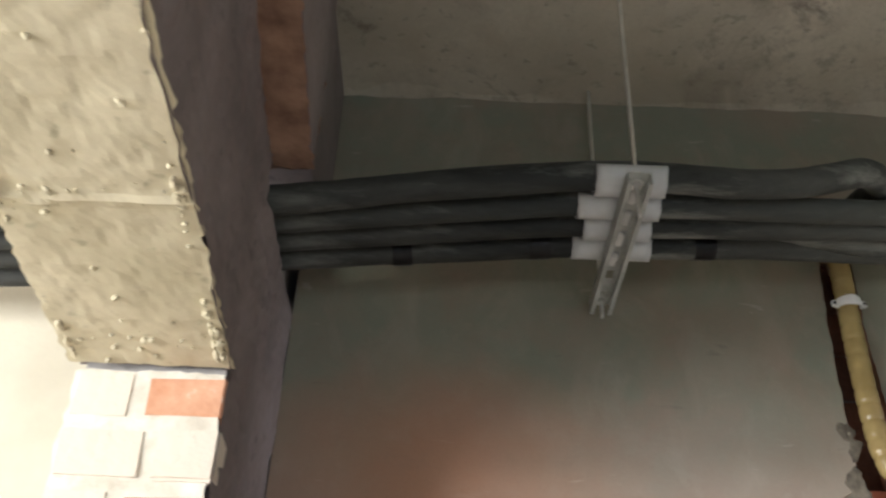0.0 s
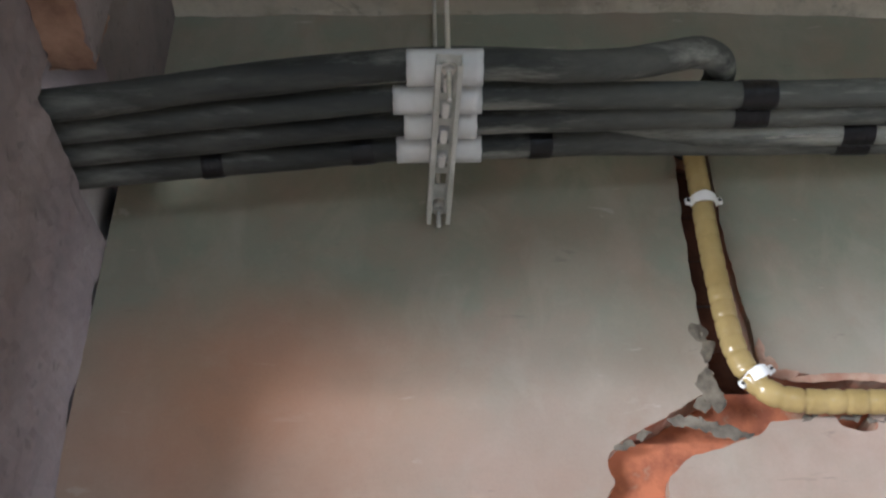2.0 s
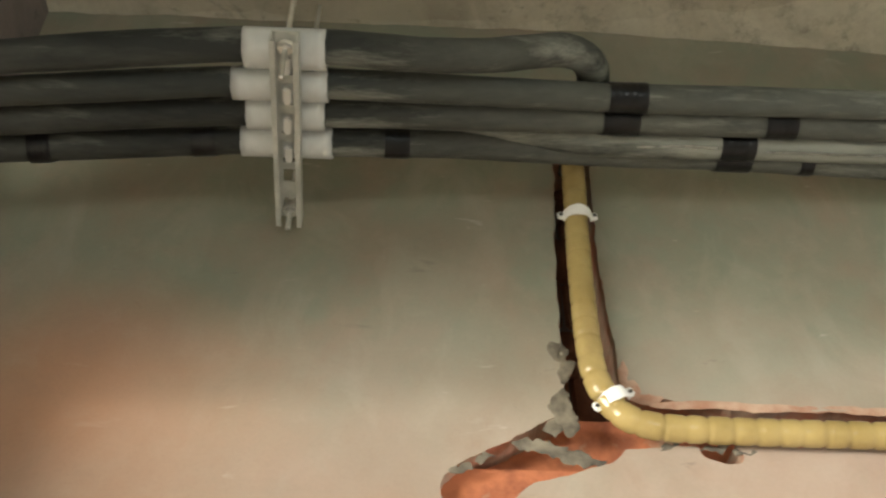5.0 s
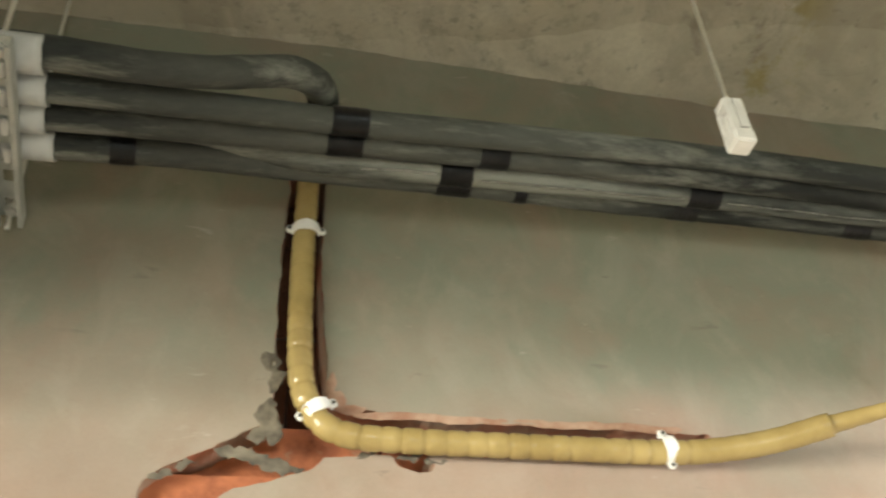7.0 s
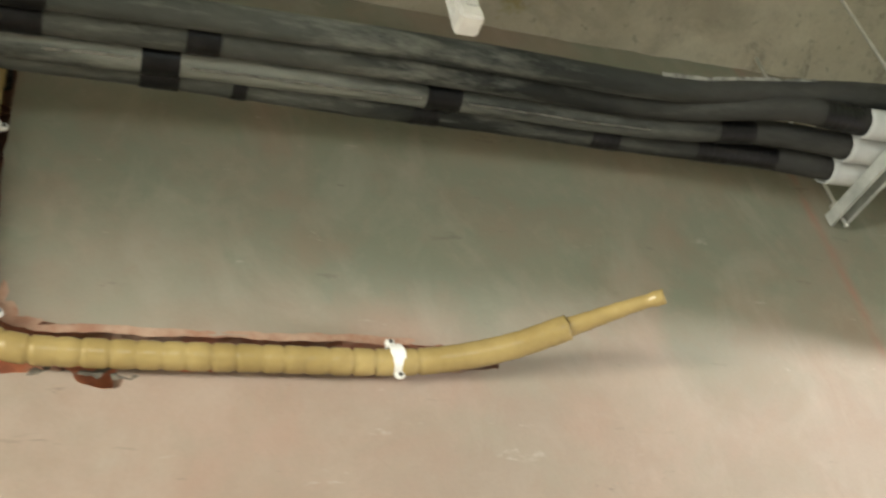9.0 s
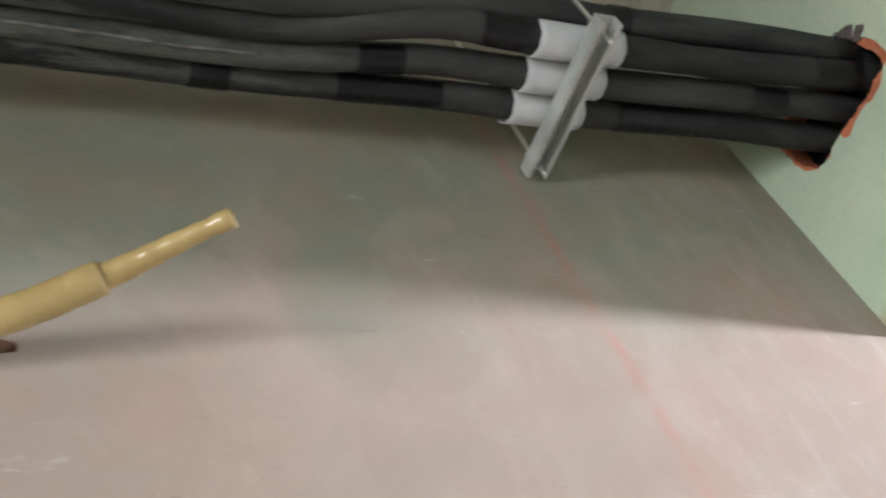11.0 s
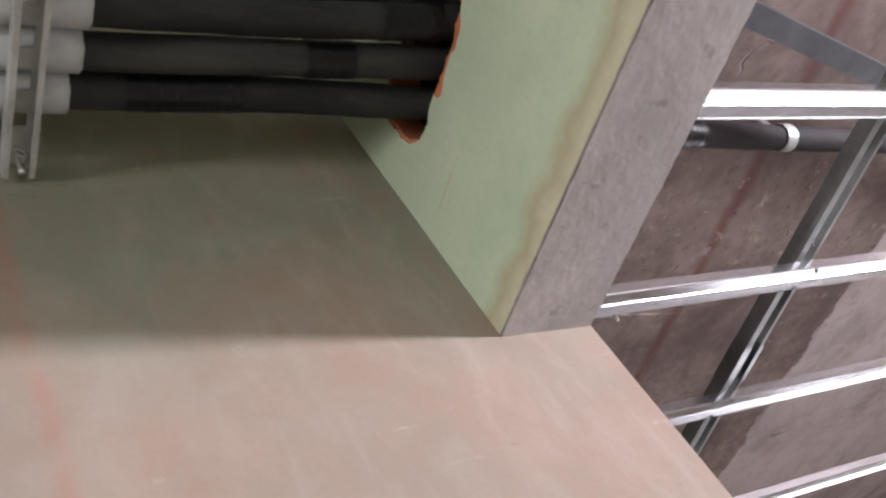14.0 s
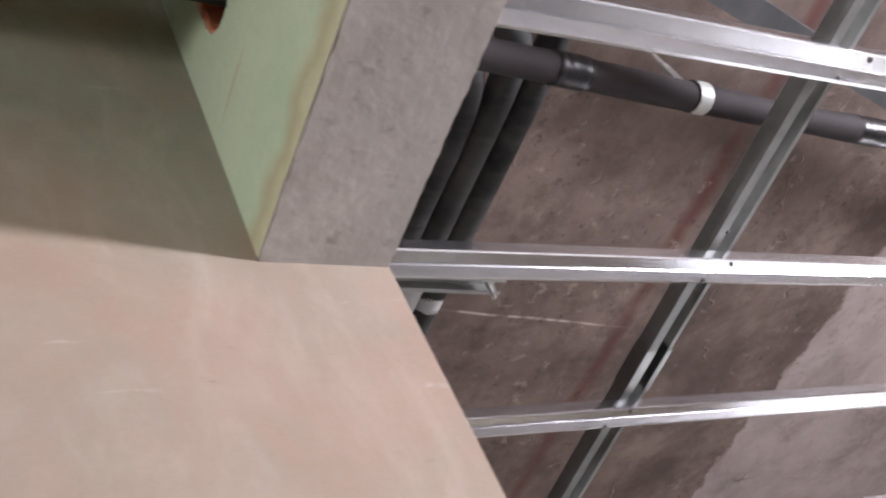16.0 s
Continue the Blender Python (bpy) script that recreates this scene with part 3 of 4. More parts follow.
for k in range(230):
    y = rng.choice((1.245, 1.25, 0.975, 1.22, rng.uniform(0.7, 1.27))) + rng.gauss(0, 0.014)
    y = min(y, 1.275)
    x = rng.uniform(W0, WEST) if rng.random() < 0.25 else rng.choice((W0 + 0.004, WEST - 0.006, WEST - 0.012))
    r = 0.001 + 0.0042 * rng.random() ** 2.2
    m = Matrix.LocRotScale((skewed(x, y), y, 2.1235), Euler((rng.random() * 3, rng.random() * 3, 0)), (r, r * rng.uniform(0.6, 1.8), r * 0.9))
    bmesh.ops.create_icosphere(crumbs, subdivisions=1, radius=1.0, matrix=m)
for v in crumbs.verts:
    v.co += Vector((noise.noise(v.co * 300), noise.noise(v.co * 300 + Vector((3, 0, 0))), noise.noise(v.co * 300 + Vector((0, 3, 0))))) * 0.0018
tagged(part("mortar_crumbs", crumbs, SOFFIT, west), kind="stuff")
# ledge of a concrete band above the doorway, its underside of bared brick
part("band", skew_box((WEST - 0.006, -2.6, 2.446), (0.300, 1.316, CEIL + 0.006)), WESTWALL, west)
ledge = ragged_face((WEST - 0.002, 0.3), (0.302, 1.318), 0.007, lambda u, v, w: (skewed(u, v), v, 2.441 - w), 0.004)
part("ledge_brick", ledge, BRICK_DUSTY, west, "bared orange brick underside of the band", smooth=True)
part("ledge_end", ragged_face((WEST - 0.002, 2.44), (0.300, 2.60), 0.008, lambda u, v, w: (u, 1.319 - w, v), 0.003), BRICK_DUSTY, west, smooth=True)

# east downstand beam
beam = tagged(new("wall_east_beam"), "green-painted downstand beam with a broken pipe hole and raw mortar underside", "beam", kind="structure")


def hole(u, v):
    n = noise.noise(Vector((u * 45, v * 45, 2))) * 0.006 + noise.noise(Vector((u * 130, v * 130, 8))) * 0.003
    d = min(capsule(u, v, (1.343, 2.390), (1.350, 2.43), 0.018, 0.020), capsule(u, v, (1.48, 2.40), (1.49, 2.43), 0.036, 0.034),
            capsule(u, v, (1.375, 2.405), (1.48, 2.405), 0.036, 0.042))
    return d + n


BY0, BY1 = -2.6, WALL


def chipped(u, v):
    """The paint coat has flaked back further than the hole, most along its south and lower rim."""
    n = noise.noise(Vector((u * 38, v * 38, 6))) * 0.005
    return min(hole(u, v) - 0.003, capsule(u, v, (1.324, 2.425), (1.324, 2.388), 0.009, 0.014) + n, capsule(u, v, (1.325, 2.384), (1.375, 2.364), 0.014, 0.010) + n,
               capsule(u, v, (1.38, 2.366), (1.43, 2.362), 0.008, 0.008) + n)


part("paint_face", sheet((1.25, 2.28), (WALL, 2.58), 0.004, chipped, lambda u, v, w: (EAST + w, u, v), 0.006), (GREEN, BRICK), beam)
part("bared_brick", sheet((1.25, 2.28), (WALL, 2.58), 0.004, hole, lambda u, v, w: (EAST + 0.004 + 2 * w, u, v), 0.02), (BRICK_CHASE, BRICK_CHASE), beam, "salmon brick bared round the hole")


def plain_green(lo, hi):
    """One painted field; along the foot of the beam its edge is chipped."""
    foot = lo[1] < 2.2
    n = max(1, int((hi[0] - lo[0]) / 0.006)) if foot else 1
    bm = bmesh.new()
    rows = []
    for k in range(n + 1):
        y = lo[0] + (hi[0] - lo[0]) * k / n
        chip = max(0.0, noise.noise(Vector((y * 34, 4, 0))) + 0.5 * noise.noise(Vector((y * 110, 9, 0))) - 0.2) * 0.006 if foot else 0.0
        rows.append((bm.verts.new((EAST, y, lo[1] + chip)), bm.verts.new((EAST, y, hi[1]))))
    for a, b in zip(rows, rows[1:]):
        bm.faces.new((a[0], b[0], b[1], a[1]))
    return bm


for lo, hi in (((BY0, 2.104), (1.25, CEIL)), ((1.25, 2.104), (WALL, 2.28)), ((1.25, 2.58), (WALL, CEIL))):
    part("paint_face", plain_green(lo, hi), GREEN, beam)
part("underside", ragged_face((EAST, BY0 + 1.5), (2.917, WALL), 0.006, lambda u, v, w: (u, v, 2.1 - w), 0.0005, 0.0022), MORTAR, beam, "raw grey mortar underside")


def pierced(lo, hi, gap_lo, gap_hi, place, thick):
    """A solid slab over lo..hi with one rectangular opening; place(u, v, w)."""
    us, vs = (lo[0], gap_lo[0], gap_hi[0], hi[0]), (lo[1], gap_lo[1], gap_hi[1], hi[1])
    bm = bmesh.new()
    g = [[[bm.verts.new(place(u, v, w)) for v in vs] for u in us] for w in (0.0, thick)]
    for i in range(3):
        for j in range(3):
            if (i, j) != (1, 1):
                for k in (0, 1):
                    bm.faces.new((g[k][i][j], g[k][i + 1][j], g[k][i + 1][j + 1], g[k][i][j + 1]))
    for ring in ([(0, 0), (1, 0), (2, 0), (3, 0), (3, 1), (3, 2), (3, 3), (2, 3), (1, 3), (0, 3), (0, 2), (0, 1)], [(1, 1), (2, 1), (2, 2), (1, 2)]):
        for (a, b), (c, d) in zip(ring, ring[1:] + ring[:1]):
            bm.faces.new((g[0][a][b], g[0][c][d], g[1][c][d], g[1][a][b]))
    return bm


part("core", pierced((BY0, 2.105), (WALL, CEIL), (1.314, 2.358), (1.532, 2.47), lambda u, v, w: (EAST + 0.02 + w, u, v), 0.108), MORTAR, beam)
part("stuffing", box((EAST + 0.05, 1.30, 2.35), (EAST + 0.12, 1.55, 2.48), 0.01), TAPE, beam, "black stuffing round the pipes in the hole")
part("arris", box((EAST + 0.0006, BY0, 2.1025), (EAST + 0.02, WALL, 2.13)), MORTAR, beam)

def fillet(u, v, w):
    """A rough mortar fillet between slab and wall, growing eastwards."""
    k = min(1.0, max(0.0, (u - 1.0) / 1.1))
    size = 0.010 + 0.048 * k * k * (3 - 2 * k) + 0.006 * noise.noise(Vector((u * 9, 0, 0))) + 0.003 * noise.noise(Vector((u * 33, 0, 0)))
    lump = 0.0025 * noise.noise(Vector((u * 30, v * 1.5, 0)))
    return (u, WALL + 0.004 - (3.2 * size + 0.012) * (1 - v) - 0.4 * lump, CEIL + 0.006 - size * v - lump)


tagged(mesh_object("trim", ragged_face((WEST, 0.0), (EAST, 1.0), 0.02, fillet, 0.0, 0.0), CEILING, smooth=True), "rough mortar fillet along the ceiling corner", "trim", kind="structure")

# walls that close the place, and one added unseen to block east light
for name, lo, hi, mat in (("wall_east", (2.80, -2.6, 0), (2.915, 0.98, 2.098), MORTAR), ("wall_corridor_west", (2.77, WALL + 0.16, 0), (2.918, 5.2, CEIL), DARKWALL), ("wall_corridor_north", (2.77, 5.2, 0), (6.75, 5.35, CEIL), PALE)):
    tagged(mesh_object(name, box(lo, hi), mat), "plain rendered wall closing off the place or stray light", "wall", kind="structure")
# south opening is made up for the fill lamp; its dark wall cuts bounce
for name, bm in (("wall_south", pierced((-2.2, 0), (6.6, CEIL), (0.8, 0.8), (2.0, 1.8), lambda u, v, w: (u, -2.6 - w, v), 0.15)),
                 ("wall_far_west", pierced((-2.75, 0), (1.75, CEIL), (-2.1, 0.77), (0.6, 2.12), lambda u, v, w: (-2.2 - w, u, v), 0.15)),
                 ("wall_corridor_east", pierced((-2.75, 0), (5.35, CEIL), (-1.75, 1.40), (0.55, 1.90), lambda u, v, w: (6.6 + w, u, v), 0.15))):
    tagged(mesh_object(name, bm, DARKWALL if name == "wall_south" else PALE), "plain rendered wall with an opening for a lamp", "wall", kind="structure")

# ---- insulated pipes ----
R = 0.0180


def bands(line, spans, parent, radius):
    """Tape wound round the pipe over spans of x."""
    for a, b in spans:
        sub = [p for p in line if a <= p.x <= b]
        if len(sub) > 2:
            part("tape", add_tube(bmesh.new(), sub, lambda d: radius + 0.0011 + 0.0005 * noise.noise(Vector((d * 160, sub[0].x, 0))), 24, caps=False), TAPE, parent, "glossy black tape", smooth=True)


def insulated_pipe(points, spans, label, seed, radius=R, material=FOAM, group="bundled pipes"):
    line = smooth_line(points, 0.012)
    ob = thing("insulated_pipe", label, "pipe", group, line[0])

    def girth(x):
        """The sleeves of the bundle are thicker east of x 2.1."""
        return radius * (1 + (0.17 * min(1.0, max(0.0, (x - 2.1) / 0.2)) if group == "bundled pipes" and len(spans) else 0.0))

    def r(s):
        return girth(line[0].x + s) * (1 + 0.06 * noise.noise(Vector((s * 7, seed, 0))) + 0.035 * noise.noise(Vector((s * 29, seed, 2))))

    local = [p - line[0] for p in line]
    part("foam_sleeve", add_tube(bmesh.new(), local, r, 24), material, ob, smooth=True)
    dense = [p - line[0] for p in smooth_line(points, 0.003)]
    for c in spans:
        bands(dense, [(c[0] - line[0].x, c[1] - line[0].x)], ob, girth(c[0]) * 1.03)
    return ob


def west_run(y0, dz=0.0):
    """Centres of a pipe from the west room to just past the first hanger, where its y is y0."""
    up = 0.087 * (1.434 - y0)
    return [(-2.1, y0 + 0.02, 2.28 + dz), (-0.13, y0 + 0.01, 2.362 + dz), (0.25, y0 + 0.006, 2.404 + dz), (0.45, y0 + 0.003, 2.424 + 0.5 * up + dz), (0.66, y0, 2.4435 + up + dz), (0.77, y0, 2.4445 + up + dz)]


def mid_run(y1, y2, y3, dz=0.0):
    """On from there: its y at x 1.1, 1.5 and 1.95."""
    return [(1.1, y1, 2.462 + dz), (1.3, (2 * y1 + y2) / 3, 2.466 + dz), (1.5, y2, 2.470 + dz), (1.7, (y2 + y3) / 2, 2.472 + dz), (1.95, y3, 2.470 + dz)]


def east_run(y2, y3):
    """Through the second hanger at y2 and on to y3."""
    return [(2.15, y2 + 0.006, 2.461), (2.27, y2, 2.4485), (2.42, y2, 2.447), (2.6, y3, 2.432)]


def tail(y, xe, dz=0.0):
    return [(2.8, y, 2.404 + dz), (2.93, y, 2.40 + dz), (xe - 0.09, y + 0.006, 2.398 + dz), (xe - 0.025, y + 0.035, 2.398 + dz), (xe, y + 0.1, 2.398 + dz), (xe, 1.8, 2.398 + dz), (xe, 2.6, 2.398 + dz), (xe, 5.1, 2.398 + dz)]


top_pts = west_run(1.381) + mid_run(1.400, 1.404, 1.412, 0.002) + [(2.12, 1.400, 2.482), (2.30, 1.386, 2.489), (2.42, 1.383, 2.486), (2.6, 1.366, 2.468), (2.8, 1.352, 2.438), (2.95, 1.352, 2.430)]
mid_pts = west_run(1.424) + mid_run(1.434, 1.438, 1.446) + east_run(1.402, 1.392) + tail(1.366, 3.207)
low_pts = [(0.74, 1.446, 2.486), (0.86, 1.450, 2.484), (0.98, 1.461, 2.470)] + mid_run(1.470, 1.475, 1.480, -0.003) + east_run(1.453, 1.440) + tail(1.420, 3.166)
back_pts = west_run(1.467, -0.002) + [(0.92, 1.478, 2.454)] + mid_run(1.493, 1.508, 1.516, 0.002) + east_run(1.500, 1.488) + tail(1.476, 3.124)
pipe_top = insulated_pipe(top_pts, [(1.097, 1.145), (2.40, 2.43), (2.76, 2.80)], "black foam-insulated pipe dulled with dust, lying over the bundle", 1)
insulated_pipe(mid_pts, [(1.093, 1.143), (1.296, 1.339), (2.20, 2.27), (2.715, 2.79)], "black foam-insulated pipe with several tape joints", 2)
pipe_low = insulated_pipe(low_pts, [(1.247, 1.296), (1.606, 1.66), (2.06, 2.12), (2.64, 2.70)], "insulated pipe pale with caked dust, its seam torn open", 3, material=FOAM_DUSTY)
insulated_pipe(back_pts, [(0.40, 0.43), (0.594, 0.626), (0.826, 0.862), (1.249, 1.298), (1.36, 1.38), (1.597, 1.64), (1.872, 1.92), (2.048, 2.186), (2.45, 2.58)], "lowest black insulated pipe with long tape joints", 4)
insulated_pipe([(-2.1, 1.35, 2.28), (-0.13, 1.345, 2.362), (0.25, 1.343, 2.404), (0.45, 1.337, 2.432), (0.66, 1.3335, 2.4565), (0.77, 1.3335, 2.4575), (0.86, 1.338, 2.456), (0.94, 1.344, 2.465), (1.0, 1.351, 2.484), (1.045, 1.362, 2.503),
                (1.077, 1.388, 2.515), (1.090, 1.43, 2.525), (1.090, 1.50, 2.545), (1.089, 1.63, 2.57)], [], "black insulated pipe bent back over its neighbours into the wall", 5, 0.0205)


def seam_flap(points, x0, x1, turn, parent_label, ob):
    """A torn lengthwise lip of foam standing off the pipe between x0 and x1."""
    o = Vector(ob.location)
    line = [p - o for p in smooth_line(points, 0.006) if x0 <= p.x <= x1]
    bm = bmesh.new()
    rows = []
    for k, p in enumerate(line):
        w = turn + 0.18 * noise.noise(Vector((p.x * 14, turn, 0)))
        lift = 0.0035 + 0.003 * noise.noise(Vector((p.x * 40, turn, 3)))
        a, b, c = (Vector((0, (R * 1.03 + h) * math.cos(v), (R * 1.03 + h) * math.sin(v))) for h, v in ((-0.002, w + 0.12), (lift * 0.5, w), (max(lift, 0.001), w - 0.12)))
        rows.append([bm.verts.new(p + q) for q in (a, b, c)])
    for u, v in zip(rows, rows[1:]):
        for i in (0, 1):
            bm.faces.new((u[i], u[i + 1], v[i + 1], v[i]))
    bmesh.ops.solidify(bm, geom=bm.faces[:], thickness=0.0012)
    part("seam_flap", bm, DUST, ob, parent_label)


TORN = "pale torn seam of the foam"
seam_flap(low_pts, 1.30, 1.60, radians(-112), TORN, pipe_low)
seam_flap(low_pts, 1.665, 1.95, radians(-112), TORN, pipe_low)
seam_flap(low_pts, 1.14, 1.245, radians(-125), TORN, pipe_low)
seam_flap(top_pts, 1.93, 2.20, radians(165), TORN, pipe_top)

# single pipe in the corridor
insulated_pipe([(2.93, 1.458, 2.323), (3.2, 1.462, 2.324), (3.43, 1.468, 2.326), (3.9, 1.472, 2.327), (6.5, 1.48, 2.33)], [(3.165, 3.215), (3.72, 3.79)], "purple-black insulated pipe hung in the corridor", 6, 0.0195, FOAM_CLEAN, "corridor pipes")

# ---- hangers ----


def rod_bm(x, y, z0, z1, r=0.0034):
    pts = [Vector((x, y, z0 + (z1 - z0) * k / max(1, int((z1 - z0) / 0.004)))) for k in range(int((z1 - z0) / 0.004) + 1)]
    count = [0]

    def rr(s):
        count[0] += 1
        return r * (1.0 if count[0] % 2 else 0.86)

    return add_tube(bmesh.new(), pts, rr, 8)


def nut_bm(x, y, z, r=0.0075, h=0.006):
    bm = bmesh.new()
    bmesh.ops.create_cone(bm, cap_ends=True, segments=6, radius1=r, radius2=r, depth=h, matrix=Matrix.Translation((x, y, z)))
    bmesh.ops.create_cone(bm, cap_ends=True, segments=16, radius1=r * 1.35, radius2=r * 1.35, depth=0.0016, matrix=Matrix.Translation((x, y, z + h / 2 + 0.0008)))
    return bm


def strut_bm(y0, y1, width=0.032, depth=0.022, t=0.0018, slots=()):
    """A channel along y, open downwards, its web on top pierced by slots. The top is at z 0."""
    bm = bmesh.new()
    w, sw = width / 2, 0.0072
    prof = [(-w + 0.006, -depth), (-w, -depth), (-w, 0), (-sw, 0), (sw, 0), (w, 0), (w, -depth), (w - 0.006, -depth)]
    ys = sorted({y0, y1, *(v for ab in slots for v in ab)})
    rows = [[bm.verts.new((x, y, z)) for x, z in prof] for y in ys]
    for k in range(len(ys) - 1):
        mid = (ys[k] + ys[k + 1]) / 2
        for i in range(len(prof) - 1):
            if not (i == 3 and any(a < mid < b for a, b in slots)):
                bm.faces.new((rows[k][i], rows[k][i + 1], rows[k + 1][i + 1], rows[k + 1][i]))
    bmesh.ops.recalc_face_normals(bm, faces=bm.faces)
    bmesh.ops.solidify(bm, geom=bm.faces[:], thickness=t)
    return bm


def sleeve_bm(length, r, skew, flare=0.0):
    """The lower half of a cut plastic tube, along x."""
    bm = bmesh.new()
    n, m = 14, 10
    for shell, rad in ((0, r), (1, r - 0.002)):
        g = []
        for i in range(m + 1):
            x = -length / 2 + length * i / m
            row = []
            for k in range(n + 1):
                w = math.pi + math.pi * k / n
                rr = rad + flare * max(0.0, abs(k / n - 0.5) * 2 - 0.75) * 0.03
                edge = skew * math.sin(k * 1.7 + (0 if i else 2)) if i in (0, m) else 0.0
                row.append(bm.verts.new((x + edge, rr * math.cos(w), rr * math.sin(w))))
            g.append(row)
        for a, b in zip(g, g[1:]):
            for k in range(n):
                bm.faces.new((a[k], a[k + 1], b[k + 1], b[k]))
        if shell == 0:
            outer = g
    for j in (0, m):
        for k in range(n):
            bm.faces.new((outer[j][k], outer[j][k + 1], g[j][k + 1], g[j][k]))
    for k in (0, n):
        for i in range(m):
            bm.faces.new((outer[i][k], outer[i + 1][k], g[i + 1][k], g[i][k]))
    return bm


def hanger(x, y0, y1, ztop, near_y, far_y, low, label, slots, tilt=0.0):
    ob = thing("pipe_hanger", label, "hanger", "pipe hangers", (x, (near_y + far_y) / 2, ztop))
    o = Vector(ob.location)
    part("channel", strut_bm(y0 - o.y, y1 - o.y, slots=[(a - o.y, b - o.y) for a, b in slots]), ZINC_PALE, ob, "slotted galvanised channel").rotation_euler = (radians(-tilt), 0, 0)
    for y in (near_y, far_y):
        rise = (o.y - y) * math.tan(radians(tilt))
        rod = part("threaded_rod", rod_bm(0, y - o.y, low - o.z, CEIL - o.z + 0.004), ROD, ob, "thin threaded rod", smooth=True)
        part("nut", nut_bm(0, y - o.y, rise - 0.006), ROD, rod)
        part("nut", nut_bm(0, y - o.y, rise + 0.006), ROD, rod)
    return ob


ZT = 2.4205
h1 = hanger(0.716, 1.292, 1.572, ZT, 1.312, 1.560, 2.376, "galvanised channel hung on two threaded rods under four pipes", [(1.322, 1.350), (1.362, 1.392), (1.405, 1.436), (1.448, 1.480), (1.492, 1.512), (1.54, 1.566)], 5.0)
h1.rotation_euler = (0, 0, radians(2.8))
for y in (1.336, 1.378, 1.422, 1.466):
    tie = bmesh.new()
    add_box(tie, (-0.0045, y - 0.012 - h1.location.y, -0.0075), (0.0045, y + 0.012 - h1.location.y, 0.0005), 0.002)
    part("plastic_tie", tie, CLIP, h1, "white plastic tie knotted through a slot").rotation_euler = (radians(-5.0), 0, 0)
for k, (y, ln, dx) in enumerate(((1.338, 0.093, 0.002), (1.381, 0.111, -0.007), (1.424, 0.093, -0.003), (1.467, 0.111, -0.005))):
    big = 0.0045 if k == 0 else 0.0
    sad = mesh_object("pipe_saddle", sleeve_bm(ln, 0.0222 + big, 0.0004), PVC, smooth=True)
    sad.location = (0.716 + dx, y - big, 2.4435 + big + 0.087 * (1.434 - y))
    tagged(sad, "cut half of a white plastic tube bedding a pipe", "pipe saddle", "pipe saddles")
ZT2 = 2.4225
hanger(2.342, 1.345, 1.582, ZT2, 1.364, 1.566, 2.388, "galvanised channel hung on two threaded rods under three pipes", [(1.375, 1.395), (1.415, 1.44), (1.462, 1.488), (1.51, 1.53)])
for k, (y, ln, dx) in enumerate(((1.402, 0.130, -0.004), (1.453, 0.122, -0.004), (1.502, 0.112, -0.008))):
    sad = mesh_object("pipe_saddle", sleeve_bm(ln, 0.0252, 0.0005, 0.12), PVC, smooth=True)
    sad.location = (2.342 + dx, y, 2.4485)
    tagged(sad, "cut half of a bluish-white plastic tube bedding a pipe", "pipe saddle", "pipe saddles")

# corridor hanger
cor = thing("pipe_hanger", "galvanised channel carrying the pipes along the corridor", "hanger", "pipe hangers", (3.145, 1.822, 2.375))
ch = part("channel", strut_bm(-0.14, 0.14, 0.03), ZINC_DULL, cor)
ch.rotation_euler = (0, 0, radians(90))
for x in (-0.12, 0.115):
    part("threaded_rod", rod_bm(x, 0, -0.045, CEIL - 2.375), ROD, cor, smooth=True)
for x in (3.207, 3.166, 3.124):
    sad = mesh_object("pipe_saddle", sleeve_bm(0.12, 0.0212, 0.001), PVC, smooth=True)
    sad.location, sad.rotation_euler = (x, 1.84, 2.3975), (0, 0, radians(90))
    tagged(sad, "cut half of a grey plastic tube bedding a pipe", "pipe saddle", "pipe saddles")

# strap hanger on the corridor pipe
strap = thing("pipe_strap", "zinc strap hanging a single pipe from the ceiling", "pipe strap", "", (3.402, 1.467, 2.326))
loop = bmesh.new()
add_tube(loop, [Vector((x, 0, 0)) for x in (-0.011, 0.011)], 0.0202, 24, caps=False)
add_tube(loop, [Vector((x, 0, 0)) for x in (0.011, -0.011)], 0.0214, 24, caps=False)
part("band", loop, ZINC_PALE, strap, smooth=True)
part("strip", box((-0.008, -0.002, 0.021), (0.008, 0.001, 0.085)), ZINC_DULL, strap)
part("threaded_rod", rod_bm(0.0, 0, 0.075, CEIL - 2.326 + 0.004, 0.0032), ROD, strap, smooth=True)

# short hanging rod with a plastic block
drop = thing("hanging_rod", "thin rod hanging from the slab with a square white block", "rod", "", (1.592, 1.297, 2.384))
part("threaded_rod", rod_bm(0, 0, 0.07, CEIL - 2.384 + 0.004, 0.0032), ROD, drop, smooth=True)
blk = bmesh.new()
add_box(blk, (-0.015, -0.015, 0.0), (0.015, 0.015, 0.022), 0.003)
add_box(blk, (-0.006, -0.0145, 0.020), (0.0145, 0.013, 0.078), 0.004)
add_box(blk, (-0.015, -0.0145, 0.060), (-0.002, 0.013, 0.0775), 0.003)
add_box(blk, (-0.015, -0.0145, 0.018), (-0.002, -0.0085, 0.064), 0.002)
add_box(blk, (-0.015, 0.007, 0.018), (-0.002, 0.013, 0.064), 0.002)
part("block", blk, CLIP, drop, "square dirty-white block")

